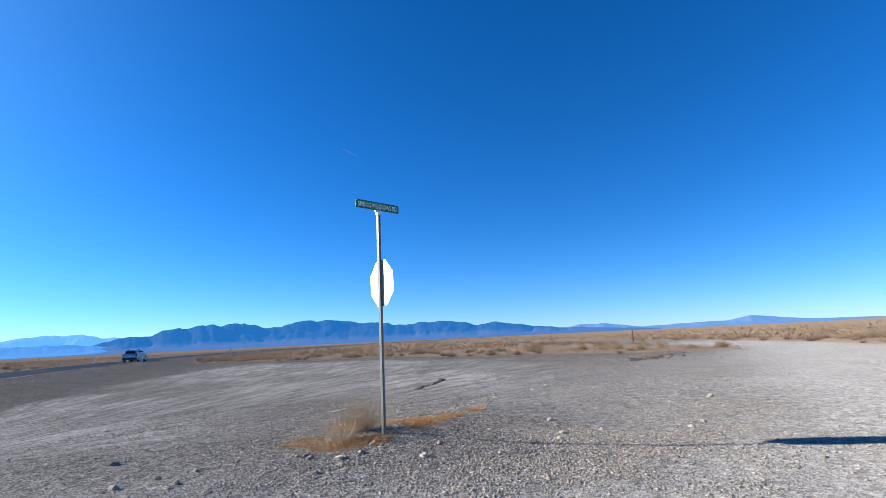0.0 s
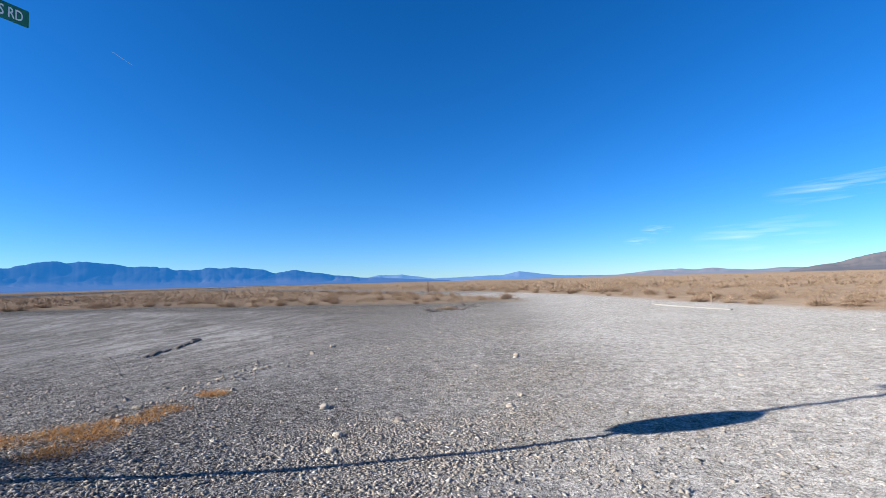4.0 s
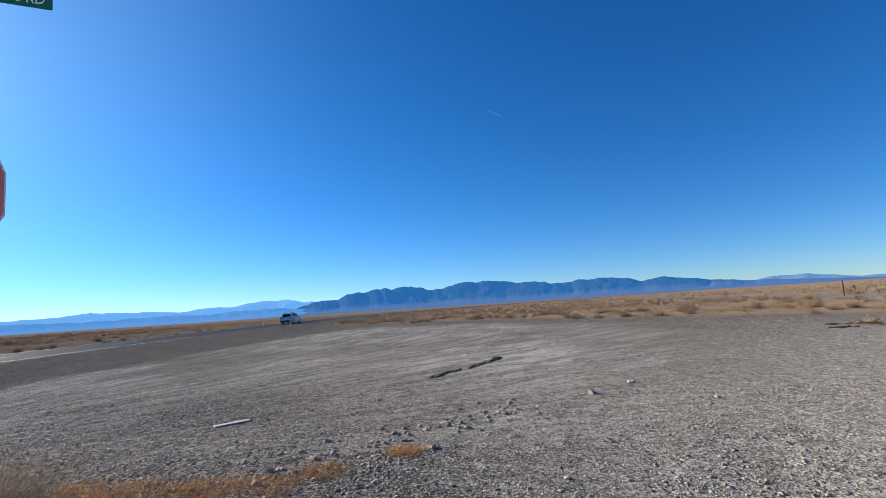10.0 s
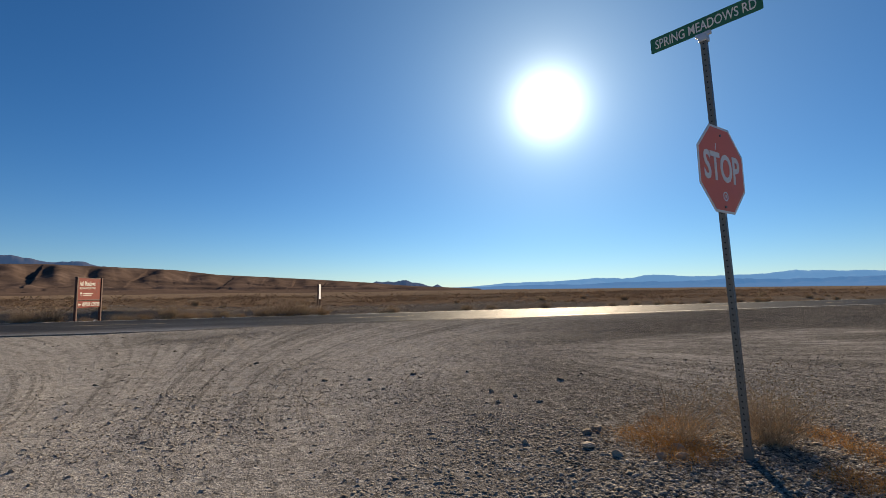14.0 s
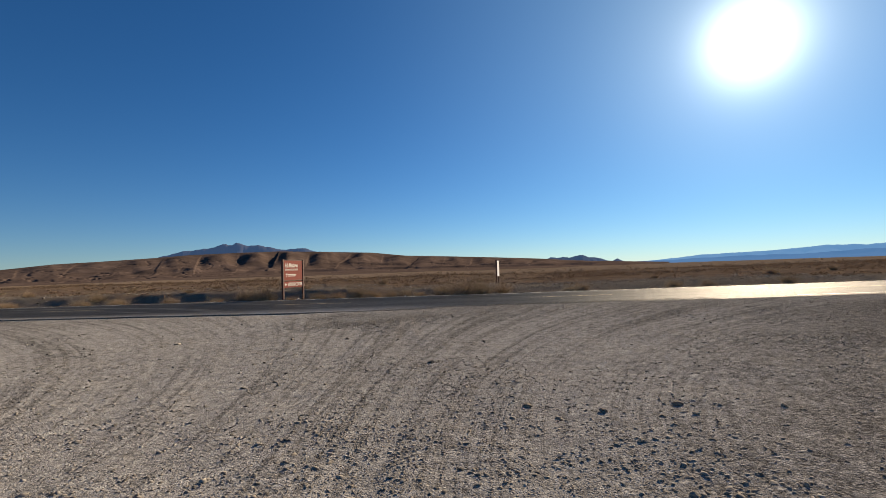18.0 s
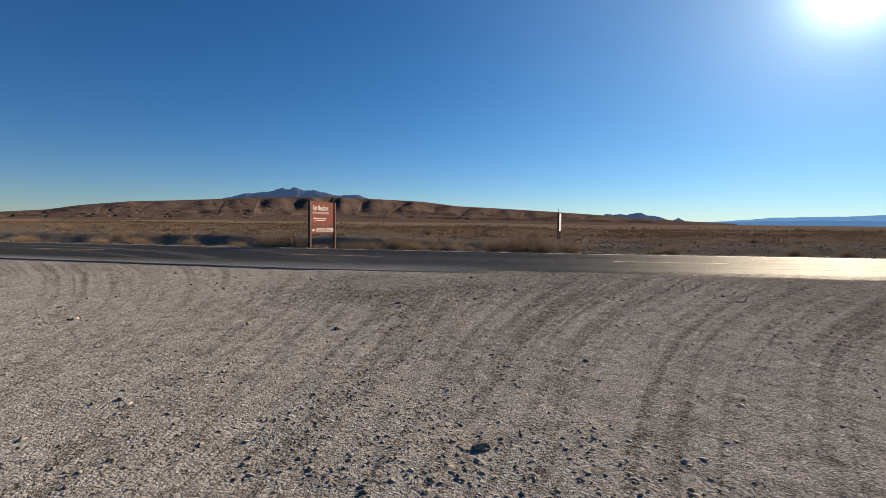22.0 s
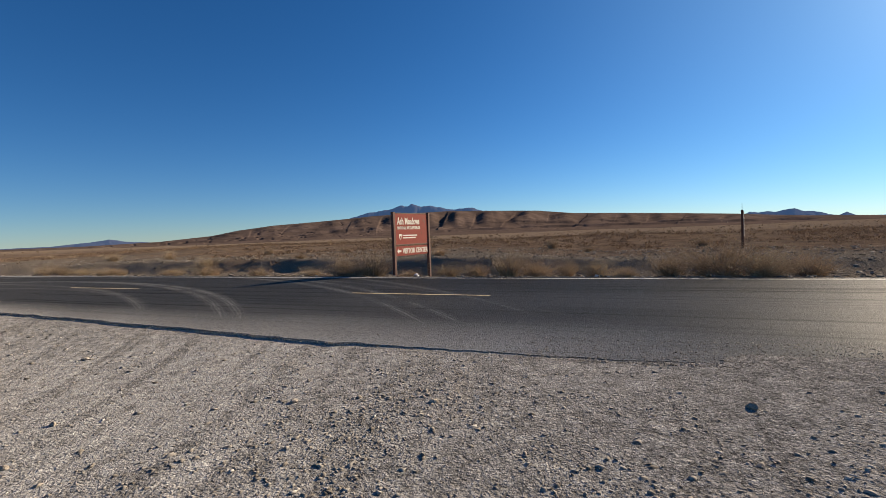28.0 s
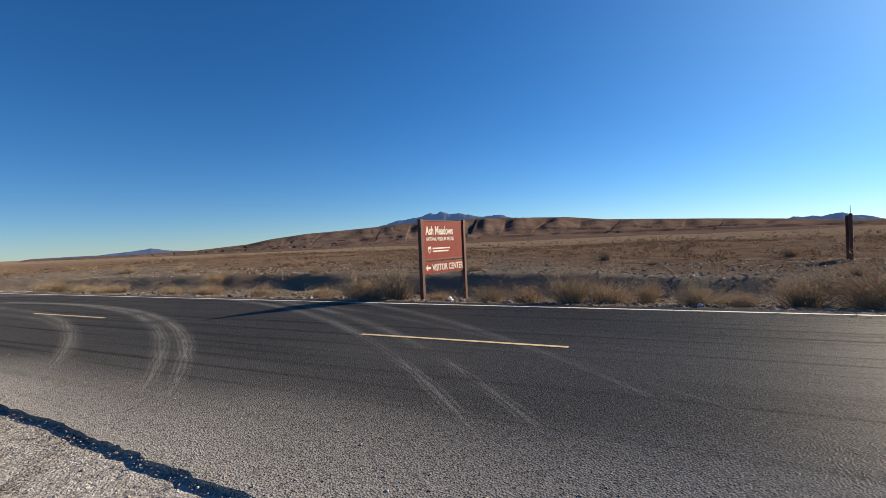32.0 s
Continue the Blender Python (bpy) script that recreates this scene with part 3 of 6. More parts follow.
def asphalt_material():
    m, n, l, b = material("asphalt")
    pos = n.new("ShaderNodeNewGeometry").outputs["Position"]
    fine = node(n, l, "ShaderNodeTexVoronoi", Vector=pos, Scale=60.0)
    mid = node(n, l, "ShaderNodeTexNoise", Vector=pos, Scale=1.4, Detail=5.0)
    col = mixcol(n, l, fine.outputs["Color"], (0.012, 0.0118, 0.0115), (0.082, 0.079, 0.074))
    col = mixcol(n, l, mathn(n, l, "MULTIPLY", mid.outputs["Fac"], 0.35), col, (0.06, 0.055, 0.05))
    # worn streaks along the lanes
    across = node(n, l, "ShaderNodeVectorMath", {"operation": "DOT_PRODUCT"}, i0=pos, i1=(NX * 5.0, NY * 5.0, 0)).outputs["Value"]
    along = node(n, l, "ShaderNodeVectorMath", {"operation": "DOT_PRODUCT"}, i0=pos, i1=(UX * 0.06, UY * 0.06, 0)).outputs["Value"]
    lane = node(n, l, "ShaderNodeTexNoise", Vector=node(n, l, "ShaderNodeCombineXYZ", X=across, Y=along).outputs[0], Scale=1.0, Detail=4.0, Roughness=0.6).outputs["Fac"]
    col = mixcol(n, l, ramp(n, l, lane, [(0.32, (0.75, 0.75, 0.75)), (0.46, (0, 0, 0))]), col, (0.012, 0.0118, 0.0115))
    dust = node(n, l, "ShaderNodeAttribute", {"attribute_name": "dust"}).outputs["Fac"]
    sp = node(n, l, "ShaderNodeTexNoise", Vector=pos, Scale=40.0, Detail=3.0, Roughness=0.8)
    flat = node(n, l, "ShaderNodeVectorMath", {"operation": "MULTIPLY"}, i0=pos, i1=(1, 1, 0)).outputs[0]
    wob = node(n, l, "ShaderNodeTexNoise", Vector=pos, Scale=0.6, Detail=2.0)
    for cx, cy, r, fade in ARCS:
        d = node(n, l, "ShaderNodeVectorMath", {"operation": "DISTANCE"}, i0=flat, i1=(cx, cy, 0)).outputs["Value"]
        d = mathn(n, l, "ABSOLUTE", mathn(n, l, "SUBTRACT", d, r))
        d = mathn(n, l, "ADD", d, mathn(n, l, "MULTIPLY", mathn(n, l, "SUBTRACT", wob.outputs["Fac"], 0.5), 0.25))
        a = mathn(n, l, "MULTIPLY", mathn(n, l, "SUBTRACT", 1.0, mathn(n, l, "DIVIDE", d, 0.2)), 0.8 * fade)
        a.node.use_clamp = True
        a = mathn(n, l, "MULTIPLY", a, ramp(n, l, wob.outputs["Fac"], [(0.35, (0.25, 0.25, 0.25)), (0.6, (1, 1, 1))]))
        rib = mathn(n, l, "ADD", 0.7, mathn(n, l, "MULTIPLY", mathn(n, l, "SINE", mathn(n, l, "MULTIPLY", d, 90.0)), 0.3))
        dust = mathn(n, l, "MAXIMUM", dust, mathn(n, l, "MULTIPLY", a, rib))
    df = mathn(n, l, "MULTIPLY", dust, ramp(n, l, sp.outputs["Fac"], [(0.36, (0.15, 0.15, 0.15)), (0.54, (1, 1, 1))]))
    col = mixcol(n, l, df, col, (0.50, 0.47, 0.42))
    l.new(col, b.inputs["Base Color"])
    b.inputs["Roughness"].default_value = 0.6
    b.inputs["Diffuse Roughness"].default_value = 0.8
    b.inputs["Specular Tint"].default_value = (0.82, 0.92, 1.0, 1)
    l.new(mathn(n, l, "MULTIPLY", ramp(n, l, lane, [(0.34, (0.45, 0.45, 0.45)), (0.5, (1, 1, 1)), (0.62, (1.25, 1.25, 1.25))]), 0.021), b.inputs["Specular IOR Level"])
    bp = node(n, l, "ShaderNodeBump", Strength=0.8, Distance=0.008, Height=fine.outputs["Distance"])
    l.new(bp.outputs[0], b.inputs["Normal"])
    return m


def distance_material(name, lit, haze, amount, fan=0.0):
    """Far rock's own colour, with kilometres of air painted in as glowing haze."""
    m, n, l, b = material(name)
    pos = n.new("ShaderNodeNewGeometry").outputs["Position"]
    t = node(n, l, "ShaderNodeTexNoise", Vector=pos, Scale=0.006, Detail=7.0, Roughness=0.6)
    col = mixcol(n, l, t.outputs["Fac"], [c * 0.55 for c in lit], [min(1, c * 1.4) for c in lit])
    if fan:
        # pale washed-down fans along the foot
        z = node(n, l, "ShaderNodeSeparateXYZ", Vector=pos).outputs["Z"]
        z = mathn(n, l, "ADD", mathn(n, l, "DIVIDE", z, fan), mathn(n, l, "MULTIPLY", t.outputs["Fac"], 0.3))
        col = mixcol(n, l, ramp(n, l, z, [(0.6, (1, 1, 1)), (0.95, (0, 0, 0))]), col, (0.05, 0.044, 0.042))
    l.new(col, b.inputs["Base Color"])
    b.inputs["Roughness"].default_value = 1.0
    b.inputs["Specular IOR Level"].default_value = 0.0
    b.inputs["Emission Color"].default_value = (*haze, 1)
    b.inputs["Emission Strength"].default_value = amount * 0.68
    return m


def hill_material():
    m, n, l, b = material("hill_rock")
    pos = n.new("ShaderNodeNewGeometry").outputs["Position"]
    a = node(n, l, "ShaderNodeTexNoise", Vector=pos, Scale=0.012, Detail=8.0, Roughness=0.65)
    st = node(n, l, "ShaderNodeMapping", Vector=pos, Scale=(1, 1, 9))
    c = node(n, l, "ShaderNodeTexNoise", Vector=st.outputs[0], Scale=0.02, Detail=5.0)
    col = ramp(n, l, a.outputs["Fac"], [(0.3, (0.057, 0.041, 0.035)), (0.5, (0.097, 0.069, 0.058)), (0.68, (0.142, 0.102, 0.087))])
    col = mixcol(n, l, mathn(n, l, "MULTIPLY", c.outputs["Fac"], 0.3), col, (0.13, 0.094, 0.077))
    e = node(n, l, "ShaderNodeTexNoise", Vector=pos, Scale=0.03, Detail=6.0, Roughness=0.7)
    col = mixcol(n, l, ramp(n, l, e.outputs["Fac"], [(0.55, (0, 0, 0)), (0.72, (0.45, 0.45, 0.45))]), col, (0.05, 0.038, 0.032))
    l.new(col, b.inputs["Base Color"])
    b.inputs["Roughness"].default_value = 1.0
    b.inputs["Specular IOR Level"].default_value = 0.0
    bp = node(n, l, "ShaderNodeBump", Strength=0.6, Distance=4.0, Height=a.outputs["Fac"])
    l.new(bp.outputs[0], b.inputs["Normal"])
    return m


def plant_material(name, dark, light, rough=0.9):
    """Dry twigs: every plant has its own tone, and every twig too."""
    m, n, l, b = material(name)
    geo = n.new("ShaderNodeNewGeometry")
    tone = mixcol(n, l, geo.outputs["Random Per Island"], dark, light)
    pos = node(n, l, "ShaderNodeTexNoise", Vector=geo.outputs["Position"], Scale=0.8, Detail=3.0)
    tone = mixcol(n, l, ramp(n, l, pos.outputs["Fac"], [(0.38, (0, 0, 0)), (0.66, (0.45, 0.45, 0.45))]), tone, [c * 0.55 for c in dark])
    l.new(tone, b.inputs["Base Color"])
    b.inputs["Roughness"].default_value = rough
    b.inputs["Specular IOR Level"].default_value = 0.0
    tl = node(n, l, "ShaderNodeBsdfTranslucent", Color=tone)
    mx = node(n, l, "ShaderNodeMixShader", Fac=0.10, i1=b.outputs[0], i2=tl.outputs[0])
    l.new(mx.outputs[0], n["Material Output"].inputs["Surface"])
    return m


M_GROUND = ground_material()
M_ASPHALT = asphalt_material()
M_HILL = hill_material()
M_WHITE_PAINT = simple("white_road_paint", (0.62, 0.60, 0.56), 0.7, grain=0.2, scale=30, spots=0.6)
M_YELLOW_PAINT = simple("yellow_road_paint", (0.56, 0.43, 0.24), 0.7, grain=0.2, scale=30, spots=0.6)
M_STEEL = simple("galvanised_steel", (0.13, 0.14, 0.135), 0.45, 0.1, 0.2, 60)
M_RED = simple("faded_red_sheeting", (0.80, 0.17, 0.095), 0.5, 0.0, 0.06, 8)
M_SIGN_WHITE = simple("white_sheeting", (0.78, 0.77, 0.74), 0.5, 0.0, 0.04, 10)
M_ALU = simple("bare_aluminium", (0.62, 0.63, 0.64), 0.42, 0.6, 0.08, 12)
M_GREEN = simple("green_sheeting", (0.012, 0.14, 0.075), 0.5, 0.0, 0.08, 9)
M_BROWN_PANEL = simple("faded_brown_sheeting", (0.235, 0.042, 0.029), 0.7, 0.0, 0.2, 5, spec=0.12)
M_BROWN_POST = simple("brown_stained_timber", (0.11, 0.045, 0.03), 0.8, 0.0, 0.3, 14, 0.3)
M_LETTER = simple("pale_letter", (0.64, 0.60, 0.53), 0.6, 0.0, 0.1, 20)
M_STONE = simple("grey_stone", (0.34, 0.288, 0.228), 0.92, 0.0, 0.35, 14, 0.5, spec=0.05)
M_STONE_DARK = simple("dark_stone", (0.24, 0.20, 0.158), 0.92, 0.0, 0.35, 14, 0.5, spec=0.05)
M_STONE_PALE = simple("pale_stone", (0.46, 0.397, 0.32), 0.92, 0.0, 0.3, 14, 0.5, spec=0.05)
M_STRAW = plant_material("dry_straw", (0.34, 0.165, 0.055), (0.58, 0.33, 0.125))
M_BUSH = plant_material("dry_brush", (0.26, 0.185, 0.12), (0.54, 0.41, 0.28))
M_SAGE = plant_material("grey_brush", (0.25, 0.195, 0.13), (0.52, 0.42, 0.29))
M_FLUFF = plant_material("pale_seed_fluff", (0.32, 0.25, 0.15), (0.58, 0.48, 0.31))
M_SCRUB = plant_material("desert_scrub", (0.19, 0.132, 0.087), (0.34, 0.246, 0.165))
M_SCRUB_BROWN = plant_material("brown_scrub", (0.155, 0.102, 0.068), (0.36, 0.25, 0.165))


# ---- mesh helpers ----
def mesh_object(name, verts, faces, mat, parent=None, flat=True):
    me = bpy.data.meshes.new(name)
    me.from_pydata([tuple(v) for v in verts], [], [tuple(f) for f in faces])
    if not flat:
        me.polygons.foreach_set("use_smooth", [True] * len(me.polygons))
    me.materials.append(mat)
    me.update()
    ob = new(name, me)
    ob.parent = parent
    return ob


def part(name, bm, mat, parent=None, label="", smooth_shade=False):
    """One mesh object from a bmesh, under a thing or a part."""
    bmesh.ops.recalc_face_normals(bm, faces=bm.faces[:])
    me = bpy.data.meshes.new(name)
    bm.to_mesh(me)
    bm.free()
    if smooth_shade:
        me.polygons.foreach_set("use_smooth", [True] * len(me.polygons))
    me.materials.append(mat)
    ob = new(name, me)
    ob.parent = parent
    return tagged(ob, label)


def block(w, d, h, m=Matrix(), bevel=0.0):
    bm = bmesh.new()
    bmesh.ops.create_cube(bm, size=1.0, matrix=m @ Matrix.Diagonal((w, d, h, 1)))
    if bevel:
        bmesh.ops.bevel(bm, geom=bm.edges[:], offset=bevel, segments=2, affect="EDGES", profile=0.5)
    return bm


def thing(name, m, label, category, group="", kind=""):
    ob = new(name)
    ob.empty_display_size = 0.1
    ob.matrix_world = m
    return tagged(ob, label, category, group, kind)


def grid_mesh(name, X, Y, Z, mat, attrs=(), soft=True):
    """A sheet over the arrays X, Y, Z, with named values on its points."""
    h, w = X.shape
    idx = np.arange(h * w).reshape(h, w)
    quads = np.stack([idx[:-1, :-1], idx[:-1, 1:], idx[1:, 1:], idx[1:, :-1]], -1).reshape(-1, 4)
    me = bpy.data.meshes.new(name)
    me.vertices.add(h * w)
    me.vertices.foreach_set("co", np.stack([X, Y, Z], -1).astype(np.float32).ravel())
    me.loops.add(quads.size)
    me.loops.foreach_set("vertex_index", quads.astype(np.int32).ravel())
    me.polygons.add(len(quads))
    me.polygons.foreach_set("loop_start", (np.arange(len(quads)) * 4).astype(np.int32))
    me.polygons.foreach_set("use_smooth", np.full(len(quads), soft))
    me.update(calc_edges=True)
    for key, val in attrs:
        a = me.attributes.new(key, "FLOAT", "POINT")
        a.data.foreach_set("value", np.asarray(val, np.float32).ravel())
    me.materials.append(mat)
    return new(name, me)


def tris_mesh(name, V, F, mat):
    """Many small pieces in one mesh, from arrays."""
    me = bpy.data.meshes.new(name)
    me.vertices.add(len(V))
    me.vertices.foreach_set("co", V.astype(np.float32).ravel())
    me.loops.add(F.size)
    me.loops.foreach_set("vertex_index", F.astype(np.int32).ravel())
    me.polygons.add(len(F))
    me.polygons.foreach_set("loop_start", (np.arange(len(F)) * 3).astype(np.int32))
    me.update(calc_edges=True)
    me.materials.append(mat)
    return new(name, me)


# ---- ground ----
def axis(lo, hi, step, reach, grow):
    mid = np.arange(lo, hi + 1e-6, step)
    d, x, out = step, 0.0, []
    while x < reach:
        d *= grow
        x += d
        out.append(x)
    out = np.array(out)
    return np.concatenate([lo - out[::-1], mid, hi + out])


gx = axis(-26, 14, 0.15, 4600, 1.075)
gy = axis(-18, 26, 0.15, 4600, 1.075)
GX, GY = np.meshgrid(gx, gy)
GZ = ground_z(GX, GY)
_s = to_road(GX, GY)[1]
g_dust = 0.95 * dirt_pale(GX, GY) + 0.05
# the pale silt flat north of the sign
silt = silt_at(GX, GY)
g_dust = np.maximum(g_dust, 0.38 * silt**1.2)
g_dust = np.where(_s < S_WHITE, 0.0, g_dust)
g_track, g_way, g_rut, g_band = wheel_lines(GX, GY)
g_scrub = smooth(-0.6, 1.8, plant_front(GX, GY))
g_scrub = g_scrub * np.where(_s < S_WHITE, 0.25 + 0.85 * smooth(27, 40, -_s) + 0.9 * fbm(GX * 0.16, GY * 0.16, 4, 0.6), 1.0)
g_scrub = np.clip(g_scrub, 0, 1)
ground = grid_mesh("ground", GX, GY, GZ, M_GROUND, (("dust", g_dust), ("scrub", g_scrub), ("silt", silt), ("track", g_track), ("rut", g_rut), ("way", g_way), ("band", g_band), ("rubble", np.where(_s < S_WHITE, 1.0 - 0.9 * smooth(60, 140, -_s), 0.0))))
tagged(ground, "grey-brown desert gravel and dry scrub plain with pale wheel-worn dirt", "ground", kind="structure")

# ---- highway ----
rv = np.concatenate([-np.geomspace(2600, 60, 50), np.arange(-58, -25, 0.5), np.arange(-25, 15, 0.1), np.arange(15, 60, 0.5), np.geomspace(60, 1500, 60)])
rs = np.concatenate([[S_WHITE - 0.42, S_WHITE - 0.40], np.linspace(S_WHITE - 0.3, S_EDGE - 0.5, 26), [S_EDGE - 0.25, S_EDGE, S_EDGE + 0.02]])
RV, RS = np.meshgrid(rv, rs)
edge_w = smooth(S_EDGE - 1.2, S_EDGE, RS)
RS2 = RS + edge_w * (0.07 * fbm(RV * 0.8, 1.7, 5, 0.7) + 0.05 * fbm(RV * 3.5, 4.7, 3, 0.7) + edge_shift(RV))
RX, RY = at_road(RV, RS2)
RZ = road_z(RV) + 0.012 * (1 - ((RS - S_YELLOW) / 4.0) ** 2) * (np.abs(RS - S_YELLOW) < 4)
RZ[0, :] -= 0.14
RZ[-1, :] -= 0.14
# wheels have carried pale dust onto the asphalt near the junction, in arcs
r_dust = 0.9 * smooth(S_EDGE - 2.0, S_EDGE + 0.5, RS + 1.4 * fbm(RV * 0.16, RS * 0.25, 3)) * smooth(17, 8, np.abs(RV + 10))
r_dust = np.maximum(r_dust, 0.10 * smooth(0.05, 0.5, fbm(RV * 0.07 + 2, RS * 0.5, 3)) * smooth(24, 9, np.abs(RV + 9)) * smooth(S_WHITE + 1, S_WHITE + 3, RS))
road = grid_mesh("road", RX, RY, RZ, M_ASPHALT, (("dust", r_dust),), False)
tagged(road, "dark grey two-lane asphalt highway with dusty ragged edge", "road", kind="structure")


def stripe(name, v0, v1, s, width, mat, n=1):
    vs = np.linspace(v0, v1, n + 1)
    V, F = [], []
    for i, v in enumerate(vs):
        for ds in (-width / 2, width / 2):
            x, y = at_road(float(v), s + ds)
            q = (s + ds - S_YELLOW) / 4.0
            V.append((x, y, float(road_z(float(v))) + 0.012 * max(0.0, 1 - q * q) + 0.005))
        if i:
            F.append((2 * i - 2, 2 * i, 2 * i + 1, 2 * i - 1))
    return mesh_object(name, V, F, mat)


for v0 in range(-250, 130, 10):
    tagged(stripe("edge_line", v0, v0 + 10, S_WHITE, 0.11, M_WHITE_PAINT, 8), "worn white painted edge line on the asphalt", "road marking", "edge lines", "structure")
for v0 in range(16, 130, 10):
    tagged(stripe("edge_line", v0, v0 + 10, S_EDGE - 0.55, 0.11, M_WHITE_PAINT, 8), "worn white painted edge line beside the gravel shoulder", "road marking", "edge lines", "structure")
for k in range(-14, 9):
    v0 = -4.83 + 11.7 * k
    tagged(stripe("centre_dash", v0, v0 + 3.6, S_YELLOW, 0.09, M_YELLOW_PAINT, 4), "faded yellow centre dash painted on the asphalt", "road marking", "centre dashes", "structure")


# ---- hills and mountains ----
def skyline(az, knots):
    a = [k[0] for k in knots]
    e = [k[1] for k in knots]
    o = np.argsort(a)
    return np.interp(az, np.array(a)[o], np.array(e)[o])


def range_of(name, knots, r0, r1, mat, label, spur, seed, cols=420, rows=40, crest=0.75, foot=0.3, depth=0.5):
    """A range seen from afar: heights in degrees above the plain at compass angles, with rounded spurs and sharp gullies of its own."""
    a0, a1 = min(k[0] for k in knots), max(k[0] for k in knots)
    az, t = np.meshgrid(np.linspace(a0, a1, cols), np.linspace(0, 1, rows))
    r = r0 + (r1 - r0) * t
    peak = np.tan(np.radians(np.maximum(skyline(az, knots), -0.05))) * (r0 + (r1 - r0) * crest) + 1.5
    peak = peak * (1 + 0.12 * fbm(az * 0.7 + seed * 3, 0.7, 4, 0.5))
    u = np.clip(t / crest, 0, 1)
    rise = foot * np.clip(u / 0.55, 0, 1) ** 1.3 + (1 - foot) * smooth(0.42, 1.0, u) ** 1.1
    rise = np.where(t > crest, 1 - 0.6 * (t - crest) / (1 - crest), rise)
    arc = np.radians(az) * (r0 + (r1 - r0) * crest) / spur
    down = r / (spur * 1.6)
    arc = arc + 0.5 * fbm(arc * 0.5 + seed, down * 0.7, 3)
    ridge = 2.6 * np.abs(vnoise(arc + seed, down + 3 * seed)) + (1.3 * np.abs(vnoise(arc * 2.1 + 7, down * 2.1 + seed)) + 0.7 * np.abs(vnoise(arc * 4.3, down * 4.3 + seed)))
    ridge = np.clip(ridge / 1.8, 0, 1)
    body = smooth(0.35, 0.62, u) * (1 - 0.7 * smooth(0.78, 1.0, u))
    Z = peak * rise * (1 - depth * body * (1 - ridge)) + peak * 0.02 * fbm(arc * 3, down * 3, 4) * smooth(0.1, 0.5, u)
    Z = np.where(t == 0, -4.0, Z)
    X, Y = -np.sin(np.radians(az)) * r, np.cos(np.radians(az)) * r
    ob = grid_mesh(name, X, Y, Z, mat)
    return tagged(ob, label, "mountains", kind="structure")


# the ranges' blue is mostly air haze, painted in as emission
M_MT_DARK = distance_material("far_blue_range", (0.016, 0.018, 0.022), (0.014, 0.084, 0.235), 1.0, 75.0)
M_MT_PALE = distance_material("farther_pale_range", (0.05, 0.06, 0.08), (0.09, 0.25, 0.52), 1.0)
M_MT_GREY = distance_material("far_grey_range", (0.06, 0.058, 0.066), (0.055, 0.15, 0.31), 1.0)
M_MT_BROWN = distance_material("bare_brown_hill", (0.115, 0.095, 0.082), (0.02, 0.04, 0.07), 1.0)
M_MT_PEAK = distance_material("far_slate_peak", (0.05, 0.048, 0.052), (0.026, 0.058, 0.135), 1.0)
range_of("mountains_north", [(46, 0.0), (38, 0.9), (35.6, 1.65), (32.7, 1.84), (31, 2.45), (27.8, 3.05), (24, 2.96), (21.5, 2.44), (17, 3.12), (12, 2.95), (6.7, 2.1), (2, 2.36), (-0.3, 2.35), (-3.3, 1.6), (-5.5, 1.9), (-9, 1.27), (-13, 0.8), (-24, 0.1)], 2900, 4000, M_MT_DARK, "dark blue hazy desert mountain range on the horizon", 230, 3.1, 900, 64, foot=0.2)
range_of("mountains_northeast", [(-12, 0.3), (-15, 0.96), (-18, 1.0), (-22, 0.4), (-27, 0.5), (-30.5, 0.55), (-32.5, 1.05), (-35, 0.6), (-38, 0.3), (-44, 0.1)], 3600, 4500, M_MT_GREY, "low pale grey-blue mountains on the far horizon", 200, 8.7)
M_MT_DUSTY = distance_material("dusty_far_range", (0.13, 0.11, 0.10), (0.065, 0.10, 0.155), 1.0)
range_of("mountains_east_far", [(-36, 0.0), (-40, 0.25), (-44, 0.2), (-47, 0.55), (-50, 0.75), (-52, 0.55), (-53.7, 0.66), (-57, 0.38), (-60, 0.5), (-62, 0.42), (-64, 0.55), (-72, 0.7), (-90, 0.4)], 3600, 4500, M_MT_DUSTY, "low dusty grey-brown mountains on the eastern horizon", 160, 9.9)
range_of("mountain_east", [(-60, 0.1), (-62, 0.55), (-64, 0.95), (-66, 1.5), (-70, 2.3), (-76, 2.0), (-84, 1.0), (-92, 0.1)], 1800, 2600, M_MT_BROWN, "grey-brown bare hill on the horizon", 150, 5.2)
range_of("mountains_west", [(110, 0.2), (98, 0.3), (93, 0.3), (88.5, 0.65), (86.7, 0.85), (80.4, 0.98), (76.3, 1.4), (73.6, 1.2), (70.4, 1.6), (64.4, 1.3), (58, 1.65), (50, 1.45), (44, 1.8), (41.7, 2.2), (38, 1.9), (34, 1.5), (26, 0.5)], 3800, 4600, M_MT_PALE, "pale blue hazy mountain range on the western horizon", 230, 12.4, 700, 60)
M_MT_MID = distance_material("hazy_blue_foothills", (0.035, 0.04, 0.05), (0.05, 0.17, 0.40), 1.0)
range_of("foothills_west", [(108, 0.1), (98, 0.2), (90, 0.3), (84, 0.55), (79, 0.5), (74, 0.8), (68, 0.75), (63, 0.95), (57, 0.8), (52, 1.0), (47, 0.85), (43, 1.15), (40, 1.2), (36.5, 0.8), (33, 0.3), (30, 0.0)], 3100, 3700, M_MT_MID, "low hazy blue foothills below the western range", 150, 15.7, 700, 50)
